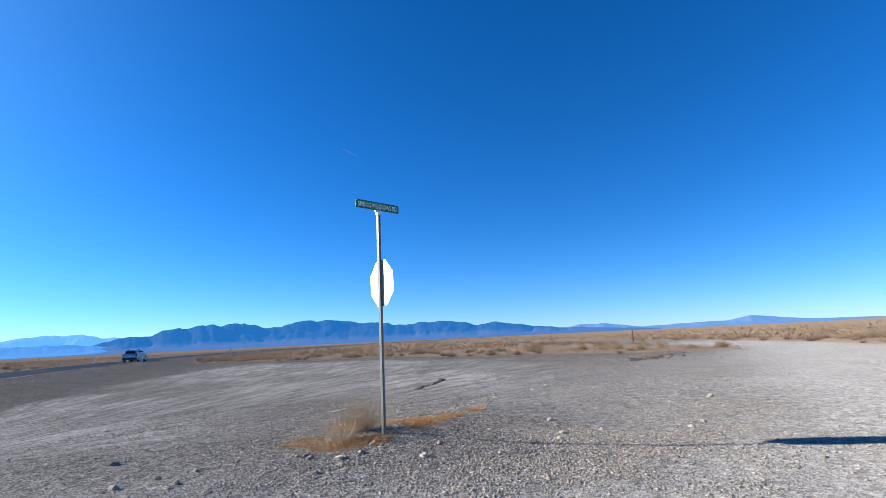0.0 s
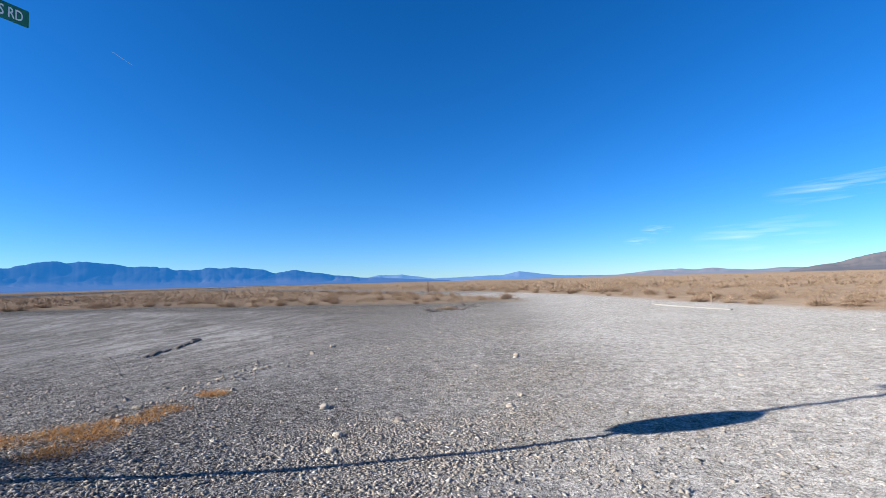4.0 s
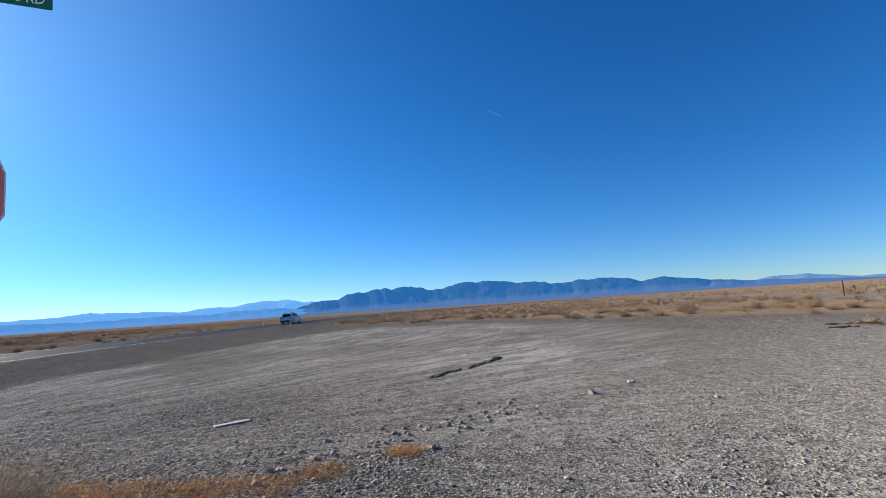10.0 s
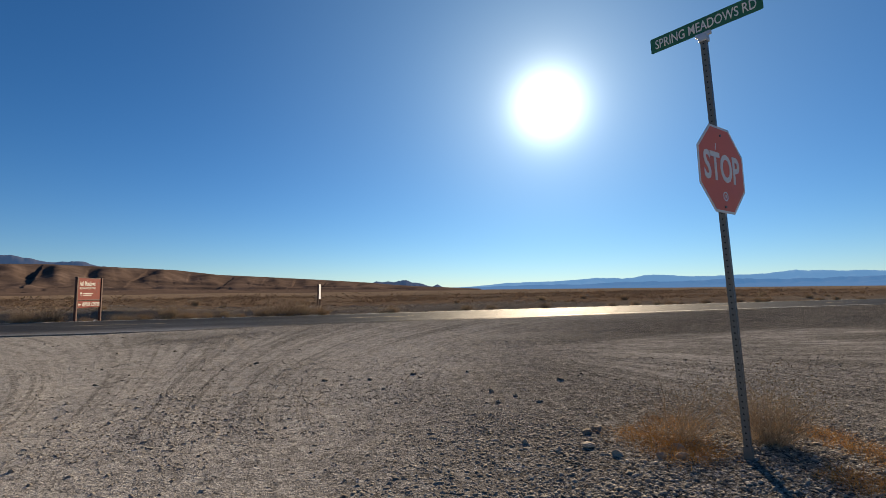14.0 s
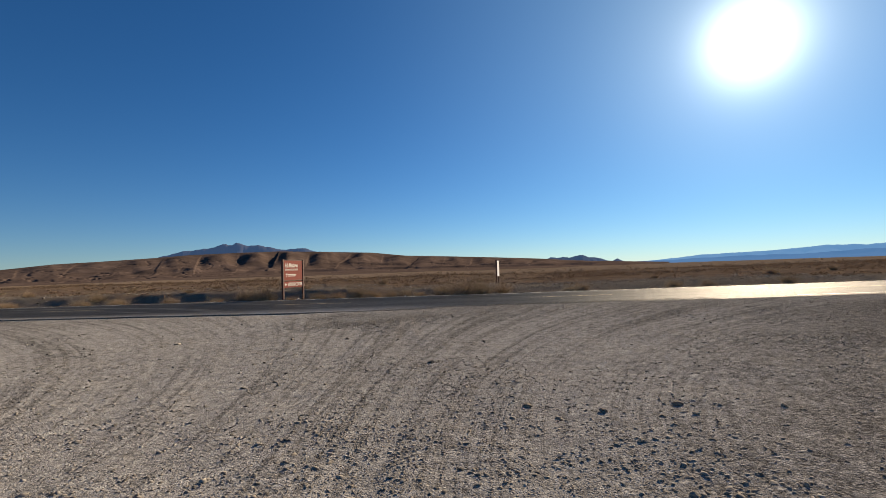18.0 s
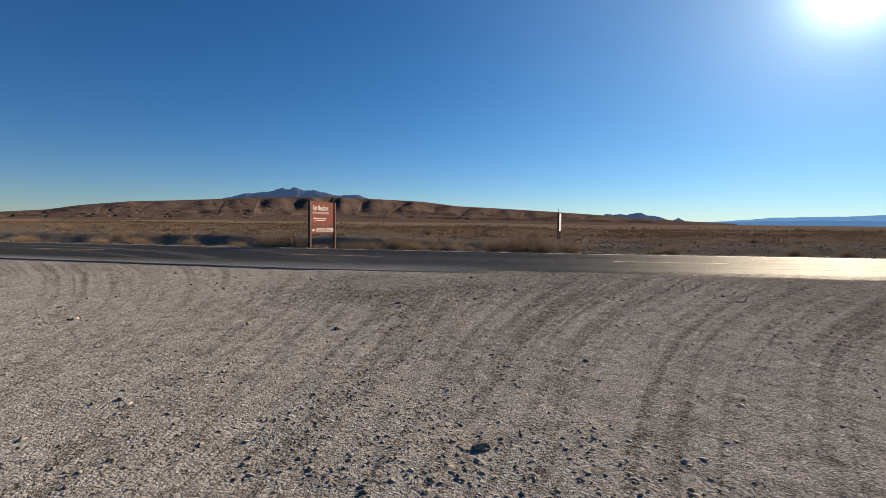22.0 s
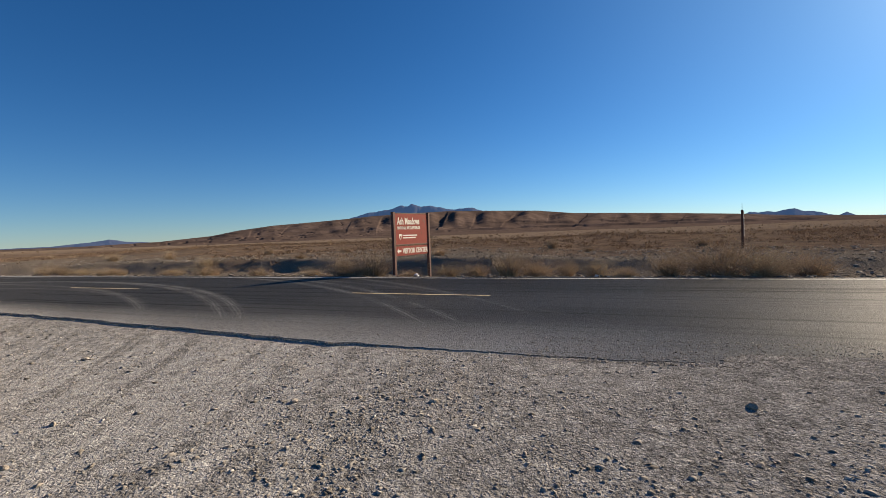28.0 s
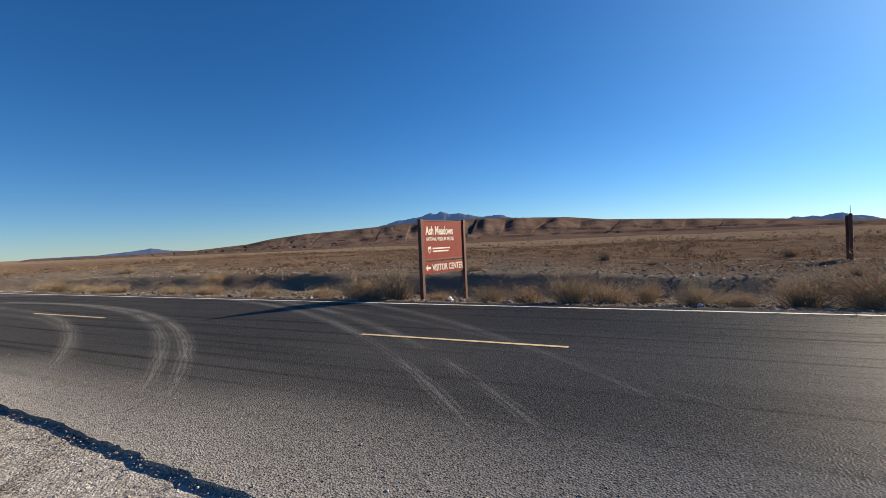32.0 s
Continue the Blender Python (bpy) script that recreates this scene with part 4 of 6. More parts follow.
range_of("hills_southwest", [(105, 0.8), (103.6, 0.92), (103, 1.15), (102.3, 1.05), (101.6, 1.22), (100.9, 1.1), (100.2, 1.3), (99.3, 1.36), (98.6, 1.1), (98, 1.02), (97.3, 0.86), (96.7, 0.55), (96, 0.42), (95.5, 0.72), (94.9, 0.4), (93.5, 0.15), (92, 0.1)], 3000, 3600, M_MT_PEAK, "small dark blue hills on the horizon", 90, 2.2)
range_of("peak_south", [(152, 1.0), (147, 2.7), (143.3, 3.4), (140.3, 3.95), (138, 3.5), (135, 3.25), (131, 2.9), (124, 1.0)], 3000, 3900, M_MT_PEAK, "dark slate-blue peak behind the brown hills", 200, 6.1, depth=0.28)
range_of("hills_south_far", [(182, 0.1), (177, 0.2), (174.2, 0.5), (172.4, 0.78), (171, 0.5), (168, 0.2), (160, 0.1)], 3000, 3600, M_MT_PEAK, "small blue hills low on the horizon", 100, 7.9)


def brown_hills(name, knots, r0, r1, mat, label):
    """Rounded bare spurs under a long crest, with gullies between them, over a gently rising apron with low scarps."""
    a0, a1 = min(k[0] for k in knots), max(k[0] for k in knots)
    az, t = np.meshgrid(np.linspace(a0, a1, 1050), np.linspace(0, 1, 170))
    r = r0 + (r1 - r0) * t
    crest = 0.86
    rc = r0 + (r1 - r0) * crest
    peak = np.tan(np.radians(np.maximum(skyline(az, knots), -0.05))) * rc + 1.5
    u = np.clip(t / crest, 0, 1)
    arc = np.radians(az) * rc

    def spurs(width, seed, slant):
        p = arc / width + 0.55 * fbm(arc / (2.2 * width) + seed, u * 1.6, 2) + slant * u
        i = np.floor(p).astype(int)
        own = _tab[i % 256, seed]
        return 0.5 - 0.5 * np.cos(2 * math.pi * (p - i) ** 1.2), own

    big, own = spurs(140.0, 31, 0.4)
    small, own2 = spurs(60.0, 77, -0.9)
    left = smooth(139, 147, az)
    foot = 0.40 + 0.2 * own
    body = smooth(foot, foot + 0.25, u) * (1 - smooth(0.84, 0.99, u))
    upper = smooth(foot - 0.1 + 0.1 * big, 1.0, u) ** 0.95
    relief = body * ((12 + 13 * own) * (big - 0.5) + (0.8 + 1.6 * own2) * (small - 0.5)) * np.clip(peak / 90.0, 0.25, 1.1) * (1 - 0.55 * left)
    rise = (0.42 * u + 0.58 * upper) * r / rc + relief / peak
    rise = np.where(t > crest, 1 - 0.6 * (t - crest) / (1 - crest), rise)
    Z = peak * rise
    # small spurs and washes over the apron, and low scarps across it
    low = smooth(0.06, 0.25, u) * (1 - smooth(0.8, 1.0, u))
    Z = Z + low * (2.0 * fbm(arc / 60.0 + 3, r / 45.0, 4) - 1.1 * (1 + left) * np.clip(0.10 - np.abs(fbm(arc / 85.0 + 7, r / 120.0, 4)), 0, 1) / 0.10)
    for k, (rs, hs) in enumerate(((760, 1.6), (980, 2.6), (1190, 3.2), (1420, 3.0))):
        line = rs + 130 * fbm(arc / 420.0 + 5 * k, 0.3 + k, 3)
        Z = Z + 1.6 * hs * smooth(-9, 9, r - line) * smooth(0.05, 0.3, fbm(arc / 210.0 + 9 * k, 2.5, 3) + 0.12) * smooth(260, 0, r - line)
    Z = np.where(t < crest, np.minimum(Z, 0.985 * peak * r / rc), Z)
    Z = np.where(t == 0, -4.0, Z)
    X, Y = -np.sin(np.radians(az)) * r, np.cos(np.radians(az)) * r
    return tagged(grid_mesh(name, X, Y, Z, mat), label, "mountains", kind="structure")


brown_hills("hills_brown", [(182, 0.05), (174, 0.1), (168, 0.3), (163, 0.75), (160.5, 1.25), (156.5, 1.75), (152.3, 2.0), (148, 2.3), (145, 2.55), (140, 2.75), (135.5, 2.85), (128.4, 2.6), (124.9, 2.45), (120.7, 1.95), (115.8, 1.72), (109.6, 1.37), (104, 1.0), (101, 0.72), (98, 0.5), (95, 0.35), (90, 0.1)], 500, 2300, M_HILL, "eroded brown badland hills rising from the plain")



# ---- lettering ----
def text_bm(words, height, m, width=0.0, depth=0.002, bold=0.022):
    """Letters of a given height, in the x-z plane of m, reading along x, centred; width stretches them."""
    cu = bpy.data.curves.new("letters", "FONT")
    cu.body, cu.size, cu.extrude, cu.resolution_u, cu.offset = words, 1.0, 0.01, 3, bold
    ob = bpy.data.objects.new("letters", cu)
    me = bpy.data.meshes.new_from_object(ob)
    bm = bmesh.new()
    bm.from_mesh(me)
    bpy.data.objects.remove(ob)
    bpy.data.curves.remove(cu)
    bpy.data.meshes.remove(me)
    xs, ys = [v.co.x for v in bm.verts], [v.co.y for v in bm.verts]
    x0, x1, y0, y1 = min(xs), max(xs), min(ys), max(ys)
    sy = height / (y1 - y0)
    sx = width / (x1 - x0) if width else sy
    for v in bm.verts:
        x, y, z = v.co
        v.co = m @ Vector(((x - (x0 + x1) / 2) * sx, -z / 0.01 * depth, (y - (y0 + y1) / 2) * sy))
    return bm


def plate(points, thick, m):
    """A flat sheet with the outline given in x and z, facing -y of m."""
    bm = bmesh.new()
    front = [bm.verts.new(m @ Vector((x, -thick / 2, z))) for x, z in points]
    back = [bm.verts.new(m @ Vector((x, thick / 2, z))) for x, z in points]
    bm.faces.new(front)
    bm.faces.new(back[::-1])
    for i in range(len(points)):
        j = (i + 1) % len(points)
        bm.faces.new((front[i], back[i], back[j], front[j]))
    return bm


def ring(outer, inner, m, thick=0.002):
    """A flat frame between two outlines of equal count."""
    bm = bmesh.new()
    loops = [[bm.verts.new(m @ Vector((x, y, z))) for x, z in pts] for pts, y in ((outer, -thick / 2), (inner, -thick / 2), (inner, thick / 2), (outer, thick / 2))]
    n = len(outer)
    for a, b in ((0, 1), (1, 2), (2, 3), (3, 0)):
        for i in range(n):
            j = (i + 1) % n
            bm.faces.new((loops[a][i], loops[a][j], loops[b][j], loops[b][i]))
    return bm


def polygon(n, r, turn=0.0):
    return [(r * math.cos(turn + 2 * math.pi * i / n), r * math.sin(turn + 2 * math.pi * i / n)) for i in range(n)]


def round_rect(w, h, r, n=4):
    out = []
    for cx, cz, a0 in ((w / 2 - r, h / 2 - r, 0), (-w / 2 + r, h / 2 - r, 90), (-w / 2 + r, -h / 2 + r, 180), (w / 2 - r, -h / 2 + r, 270)):
        out += [(cx + r * math.cos(radians(a0 + 90 * i / n)), cz + r * math.sin(radians(a0 + 90 * i / n))) for i in range(n + 1)]
    return out


def facing(az, z=0.0, x=0.0, y=0.0):
    """A pose whose -y looks to the compass angle az (to the left of +y)."""
    return pose(x, y, z, 0, 0, az + 180)


# ---- the stop sign ----
POST_X, POST_Y = -1.15, 7.79
BASE_Z = float(ground_z(POST_X, POST_Y)) - 0.02
BLADE_Z = 3.845 - BASE_Z  # the heights above the post's foot
STOP_Z = 2.51 - BASE_Z


def perforated_post(width, height, pitch=0.0508):
    """A square steel tube with a row of round holes up each side."""
    bm = bmesh.new()
    w, r = width / 2, 0.0085
    for side in range(4):
        m = Matrix.Rotation(side * math.pi / 2, 4, "Z")
        for k in range(int(height / pitch)):
            z0, z1 = k * pitch, (k + 1) * pitch
            zc = (z0 + z1) / 2
            square = [(-w, z0), (0, z0), (w, z0), (w, zc), (w, z1), (0, z1), (-w, z1), (-w, zc)]
            hole = [(r * math.cos(a), zc + r * math.sin(a)) for a in [radians(225 + 45 * i) for i in range(8)]]
            o = [bm.verts.new(m @ Vector((x, -w, z))) for x, z in square]
            h = [bm.verts.new(m @ Vector((x, -w, z))) for x, z in hole]
            b = [bm.verts.new(m @ Vector((x, -w + 0.004, z))) for x, z in hole]
            for i in range(8):
                j = (i + 1) % 8
                bm.faces.new((o[i], o[j], h[j], h[i]))
                bm.faces.new((h[i], h[j], b[j], b[i]))
    return bm


M_HOLLOW_SHADE = simple("hollow_shade", (0.03, 0.03, 0.03), 0.9)
stop_sign = thing("stop_sign", pose(POST_X, POST_Y, BASE_Z, 2.4, 0.0), "red stop sign and green street blade on a perforated steel post", "road sign")
post = part("post", perforated_post(0.05, BLADE_Z - 0.12), M_STEEL, stop_sign, "galvanised square steel post with rows of holes")
post.rotation_euler.z = radians(-42)
# added near-black core: painted shade behind the post's holes
part("shade_core", block(0.040, 0.040, BLADE_Z - 0.16, pose(0, 0, BLADE_Z / 2 - 0.07)), M_HOLLOW_SHADE, post, "dark core standing for the shade in the hollow post")
part("sleeve", block(0.062, 0.062, 0.12, pose(0, 0, 0.06), 0.003), M_STEEL, post)
stop_m = facing(-52, STOP_Z) @ pose(0, -0.031, 0.012, 0, 2.5, 0)
oct_r = 0.381 / math.cos(math.pi / 8)
octa = polygon(8, oct_r, math.pi / 8)
panel = part("stop_panel", plate(octa, 0.003, stop_m), M_ALU, stop_sign, "bare aluminium back of the octagonal panel")
part("red_face", plate(polygon(8, oct_r - 0.022, math.pi / 8), 0.002, stop_m @ pose(0, -0.0035, 0)), M_RED, panel, "sun-faded red octagonal face")
part("white_border", ring(octa, polygon(8, oct_r - 0.022, math.pi / 8), stop_m @ pose(0, -0.0035, 0)), M_SIGN_WHITE, panel, "white border")
part("stop_letters", text_bm("STOP", 0.255, stop_m @ pose(0.0, -0.006, 0.015), 0.60), M_SIGN_WHITE, panel, "white letters STOP")
part("sticker", ring(polygon(20, 0.042), polygon(20, 0.030), stop_m @ pose(0.02, -0.0055, -0.235)), M_SIGN_WHITE, panel, "small round white sticker")
part("sticker_mark", plate([(-0.006, -0.014), (0.012, -0.014), (0.012, 0.014), (-0.006, 0.014)], 0.002, stop_m @ pose(0.02, -0.0055, -0.235)), M_SIGN_WHITE, panel)
part("scratch", plate([(-0.012, -0.03), (0.0, -0.03), (0.014, 0.03), (0.002, 0.03)], 0.001, stop_m @ pose(-0.09, -0.006, 0.19)), M_SIGN_WHITE, panel, "white scratch")
for dz in (-0.33, 0.30):
    bm = bmesh.new()
    bmesh.ops.create_cone(bm, cap_ends=True, segments=8, radius1=0.011, radius2=0.011, depth=0.012, matrix=stop_m @ pose(0, -0.008, dz, 90))
    part("bolt", bm, M_STEEL, panel)
bracket = part("bracket", block(0.075, 0.075, 0.06, pose(0, 0, BLADE_Z - 0.125, 0, 0, 46), 0.008), M_ALU, stop_sign, "cast aluminium post cap")
part("saddle", block(0.13, 0.03, 0.035, pose(0, 0, BLADE_Z - 0.085, 0, 0, 46), 0.006), M_ALU, bracket)
BLADE_W, BLADE_H = 0.918, 0.145
blade_m = pose(0, 0, BLADE_Z, 0, 0, 46.6) @ pose(0, 0, 0, 0, 0.0, 0)
blade = part("street_blade", plate(round_rect(BLADE_W, BLADE_H, 0.012), 0.004, blade_m), M_GREEN, stop_sign, "green street name blade with white letters")
for turn in (0, 180):
    bm_letters = text_bm("SPRING MEADOWS RD", 0.088, blade_m @ pose(0, 0, 0, 0, 0, turn) @ pose(0, -0.0035, 0), 0.83, 0.001, 0.008)
    part("letters", bm_letters, M_SIGN_WHITE, blade, "white letters SPRING MEADOWS RD")

# ---- the visitor centre board ----
BL, BR = Vector((-19.81, -15.82, 0)), Vector((-22.11, -16.38, 0))
board_mid = (BL + BR) / 2
along = (BR - BL).normalized()
BW = (BR - BL).length
board_m = Matrix(((along.x, -along.y, 0, board_mid.x), (along.y, along.x, 0, board_mid.y), (0, 0, 1, 0), (0, 0, 0, 1)))
visitor_board = thing("visitor_board", board_m, "reddish brown wooden refuge sign board on two timber posts", "sign board")
# local: x along the face, -y is the face's back; the face looks to -y
face = 1.0 if (board_m.to_3x3() @ Vector((0, -1, 0))).dot(Vector((9, 11, 0))) > 0 else -1.0


def bpose(x, y, z):
    return pose(x, y * face, z, 0, 0, 0 if face > 0 else 180)


for side in (-1, 1):
    zb = float(ground_z(*(board_mid + along * side * (BW / 2 - 0.06)).xy))
    part("post", block(0.12, 0.12, 2.40 - zb + 0.25, pose(side * (BW / 2 - 0.06), 0, (2.40 + zb - 0.25) / 2), 0.008), M_BROWN_POST, visitor_board, "dark brown timber post")
main_panel = part("main_panel", block(BW - 0.24, 0.05, 1.22, pose(0, 0, 1.76), 0.006), M_BROWN_PANEL, visitor_board, "faded reddish brown panel")
for z, x, w, h in ((2.355, 0, BW - 0.24, 0.035), (1.165, 0, BW - 0.24, 0.035)):
    part("frame_rail", block(w, 0.064, h, pose(x, 0, z), 0.004), M_BROWN_POST, main_panel)
half = (BW - 0.24) / 2


def on_panel(fx, z, dy=-0.027):
    return bpose((-half + fx * 2 * half) * 1.0 if face > 0 else (-half + fx * 2 * half), dy, z)


part("title", text_bm("Ash Meadows", 0.27, on_panel(0.40, 2.06), 1.42), M_LETTER, main_panel, "cream letters Ash Meadows")
part("subtitle", text_bm("NATIONAL WILDLIFE REFUGE", 0.115, on_panel(0.41, 1.80), 1.44), M_LETTER, main_panel, "cream letters NATIONAL WILDLIFE REFUGE")
part("shield", plate([(-0.075, 0.11), (0.075, 0.11), (0.075, -0.02), (0.0, -0.11), (-0.075, -0.02)], 0.003, on_panel(0.145, 1.46)), M_LETTER, main_panel, "small pale shield emblem")
part("shield_field", plate([(-0.05, 0.03), (0.05, 0.03), (0.05, -0.02), (0.0, -0.075), (-0.05, -0.02)], 0.003, on_panel(0.145, 1.46, -0.030)), M_BROWN_PANEL, main_panel)
for z, x0, w in ((1.51, 0.43, 0.92), (1.42, 0.41, 0.82)):
    part("small_line", plate([(-w / 2, -0.022), (w / 2, -0.022), (w / 2, 0.022), (-w / 2, 0.022)], 0.002, on_panel(x0, z)), M_LETTER, main_panel, "line of small unreadable cream lettering")
for fx, z, w in ((0.86, 2.08, 0.05), (0.90, 2.02, 0.03), (0.80, 1.60, 0.02)):
    part("scar", plate([(-w, -0.06), (w * 0.6, -0.02), (w, 0.07), (-w * 0.2, 0.05)], 0.002, on_panel(fx, z)), M_BROWN_POST, main_panel, "dark patch where paint has peeled")
lower = part("arrow_panel", block(BW - 0.24, 0.045, 0.36, pose(0, 0, 0.92), 0.005), M_BROWN_PANEL, visitor_board, "lower brown strip")
part("directions", text_bm("VISITOR CENTER", 0.21, on_panel(0.585, 0.92, -0.025), 1.66), M_LETTER, lower, "cream letters VISITOR CENTER")
part("arrow", plate([(-0.12, 0.0), (-0.02, 0.10), (-0.02, 0.035), (0.12, 0.035), (0.12, -0.035), (-0.02, -0.035), (-0.02, -0.10)], 0.003, on_panel(0.10, 0.92, -0.025)), M_LETTER, lower, "cream arrow to the left")
for fx in (0.02, 0.98):
    for z in (2.25, 1.28):
        bm = bmesh.new()
        bmesh.ops.create_cone(bm, cap_ends=True, segments=8, radius1=0.014, radius2=0.014, depth=0.01, matrix=on_panel(fx, z, -0.03) @ pose(0, 0, 0, 90))
        part("bolt", bm, M_STEEL, main_panel)

# ---- the marker beyond the road ----
EDGE_SIDE = -1  # the side of the white panel
mk_x, mk_y = -36.5, -8.7
mk_z = float(ground_z(mk_x, mk_y))
M_MARKER = simple("white_fibreglass", (0.75, 0.75, 0.72), 0.6, 0.0, 0.06, 12)
M_BOARD_BACK = simple("bare_sheet_metal", (0.78, 0.78, 0.76), 0.55, 0.0, 0.08, 9)
# its own x runs away from the lot along the panel
edge_board = thing("roadside_board", pose(mk_x, mk_y, mk_z - 0.05, 0, 0, 103.2 + 90), "two-post roadside board with a white sheet-metal back", "sign")
EDGE_W = 1.5
part("post", block(0.13, 0.11, 2.0, pose(0, 0, 1.0), 0.01), M_BROWN_POST, edge_board, "dark brown timber post")
part("post", block(0.13, 0.11, 1.95, pose(EDGE_W, 0, 0.975), 0.01), M_BROWN_POST, edge_board, "dark brown timber post")
part("panel", block(EDGE_W - 0.02, 0.012, 1.30, pose(EDGE_W / 2, EDGE_SIDE * 0.064, 1.31), 0.003), M_BOARD_BACK, edge_board, "white sheet-metal panel")
part("panel_face", block(EDGE_W - 0.03, 0.006, 1.28, pose(EDGE_W / 2, EDGE_SIDE * 0.054, 1.31)), M_BROWN_PANEL, edge_board, "brown painted face")
part("wire", block(0.02, 0.02, 0.36, pose(0.02, 0, 2.15)), M_STEEL, edge_board, "thin upright wire")


def delineator(x, y, h, mat, label, w=0.09):
    z = float(ground_z(x, y))
    d = thing("roadside_post", pose(x, y, z - 0.05, 0, 1.0, 20), label, "post", "roadside posts")
    part("stake", block(w, w * 0.5, h + 0.05, pose(0, 0, (h + 0.05) / 2), 0.005), mat, d)
    part("reflector", block(w * 0.8, 0.01, 0.12, pose(0, -w * 0.27, h - 0.1)), M_STEEL, d)


for v, s in ((66.0, S_EDGE + 1.6), (112.0, S_EDGE + 1.6), (84.0, S_WHITE - 1.6)):
    px, py = at_road(v, s)
    delineator(float(px), float(py), 1.1, M_MARKER, "slim white roadside delineator post")
delineator(23.4, 61.0, 1.5, M_BROWN_POST, "lone dark post standing in the scrub", 0.12)

# ---- the car on the highway ----
M_CAR = simple("silver_car_paint", (0.50, 0.51, 0.52), 0.3, 0.5, 0.03, 3)
M_GLASS = simple("dark_car_glass", (0.015, 0.017, 0.02), 0.08, 0.0, 0.02, 3)
M_TYRE = simple("tyre_rubber", (0.02, 0.02, 0.02), 0.85)
M_LAMP_RED = simple("red_tail_lamp", (0.35, 0.015, 0.012), 0.2)
M_TRIM = simple("black_trim", (0.03, 0.03, 0.032), 0.6)


def car():
    """A small sport utility car, 4.3 m long, nose to +y."""
    v0 = 77.5
    x, y = at_road(v0, -17.4)
    x2, y2 = at_road(v0 + 2, -17.4)
    yaw = math.degrees(math.atan2(-(x2 - x), y2 - y))
    c = thing("suv", pose(float(x), float(y), float(road_z(v0)) + 0.008, 0, 0, yaw), "small silver sport utility car on the highway lane", "car")

    def hull(profile, w0, w1, z_split, mat, name, parent):
        bm = bmesh.new()
        sides = []
        for sgn in (-1, 1):
            sides.append([bm.verts.new((sgn * (w0 if z <= z_split else w0 + (w1 - w0) * min(1, (z - z_split) / 0.55)), yy, z)) for yy, z in profile])
        n = len(profile)
        bm.faces.new(sides[0])
        bm.faces.new(sides[1][::-1])
        for i in range(n):
            j = (i + 1) % n
            bm.faces.new((sides[0][i], sides[1][i], sides[1][j], sides[0][j]))
        bmesh.ops.bevel(bm, geom=bm.edges[:], offset=0.05, segments=2, affect="EDGES", profile=0.6)
        return part(name, bm, mat, parent, smooth_shade=False)

    body = hull([(-2.08, 0.32), (-2.12, 0.60), (-2.05, 0.98), (-1.86, 1.05), (0.75, 1.02), (1.75, 0.90), (2.10, 0.72), (2.14, 0.40), (2.0, 0.26), (-1.95, 0.24)], 0.89, 0.89, 2.0, M_CAR, "body", c)
    hull([(-1.98, 0.98), (-1.62, 1.58), (-1.30, 1.65), (-0.1, 1.64), (0.30, 1.55), (1.05, 1.0)], 0.86, 0.60, 1.0, M_CAR, "cabin", c)
    part("rear_window", plate([(-0.60, -0.20), (0.60, -0.20), (0.48, 0.20), (-0.48, 0.20)], 0.02, pose(0, -1.83, 1.30, -28)), M_GLASS, c, "dark rear window")
    part("windscreen", plate([(-0.66, -0.26), (0.66, -0.26), (0.54, 0.26), (-0.54, 0.26)], 0.02, pose(0, 0.72, 1.29, 52)), M_GLASS, c, "dark windscreen")
    for sgn in (-1, 1):
        for y0, y1 in ((-1.45, -0.55), (-0.48, 0.42)):
            part("side_window", plate([(y0 * 1.0, -0.17), (y1 + (0.28 if y1 > 0 else 0), -0.17), (y1, 0.17), (y0 + (0.10 if y0 < -1 else 0), 0.17)], 0.02, pose(sgn * 0.765, 0, 1.30, 0, 0, 90) @ pose(0, 0, 0, 24 * sgn)), M_GLASS, c, "dark side window")
        part("tail_lamp", block(0.16, 0.06, 0.30, pose(sgn * 0.76, -2.06, 0.92), 0.02), M_LAMP_RED, c, "red tail lamp")
        part("headlamp", block(0.30, 0.08, 0.14, pose(sgn * 0.68, 2.05, 0.74), 0.02), M_SIGN_WHITE, c, "clear headlamp")
        part("mirror", block(0.20, 0.12, 0.13, pose(sgn * 0.97, 0.55, 1.08), 0.03), M_CAR, c)
        part("roof_rail", block(0.04, 1.5, 0.04, pose(sgn * 0.56, -0.75, 1.68), 0.01), M_TRIM, c, "black roof rail")
        for yy in (-1.28, 1.30):
            bm = bmesh.new()
            bmesh.ops.create_cone(bm, cap_ends=True, segments=24, radius1=0.33, radius2=0.33, depth=0.22, matrix=pose(sgn * 0.80, yy, 0.33, 0, 90))
            bmesh.ops.bevel(bm, geom=bm.edges[:], offset=0.02, segments=1, affect="EDGES")
            w = part("wheel", bm, M_TYRE, c, "black tyre and alloy wheel")
            bm = bmesh.new()
            bmesh.ops.create_cone(bm, cap_ends=True, segments=16, radius1=0.21, radius2=0.21, depth=0.03, matrix=pose(sgn * 0.915, yy, 0.33, 0, 90))
            part("rim", bm, M_ALU, w)
    part("rear_bumper", block(1.70, 0.16, 0.24, pose(0, -2.10, 0.45), 0.04), M_TRIM, c, "black plastic rear bumper")
    part("plate", block(0.31, 0.01, 0.15, pose(0, -2.145, 0.78)), M_SIGN_WHITE, c, "white number plate")


car()


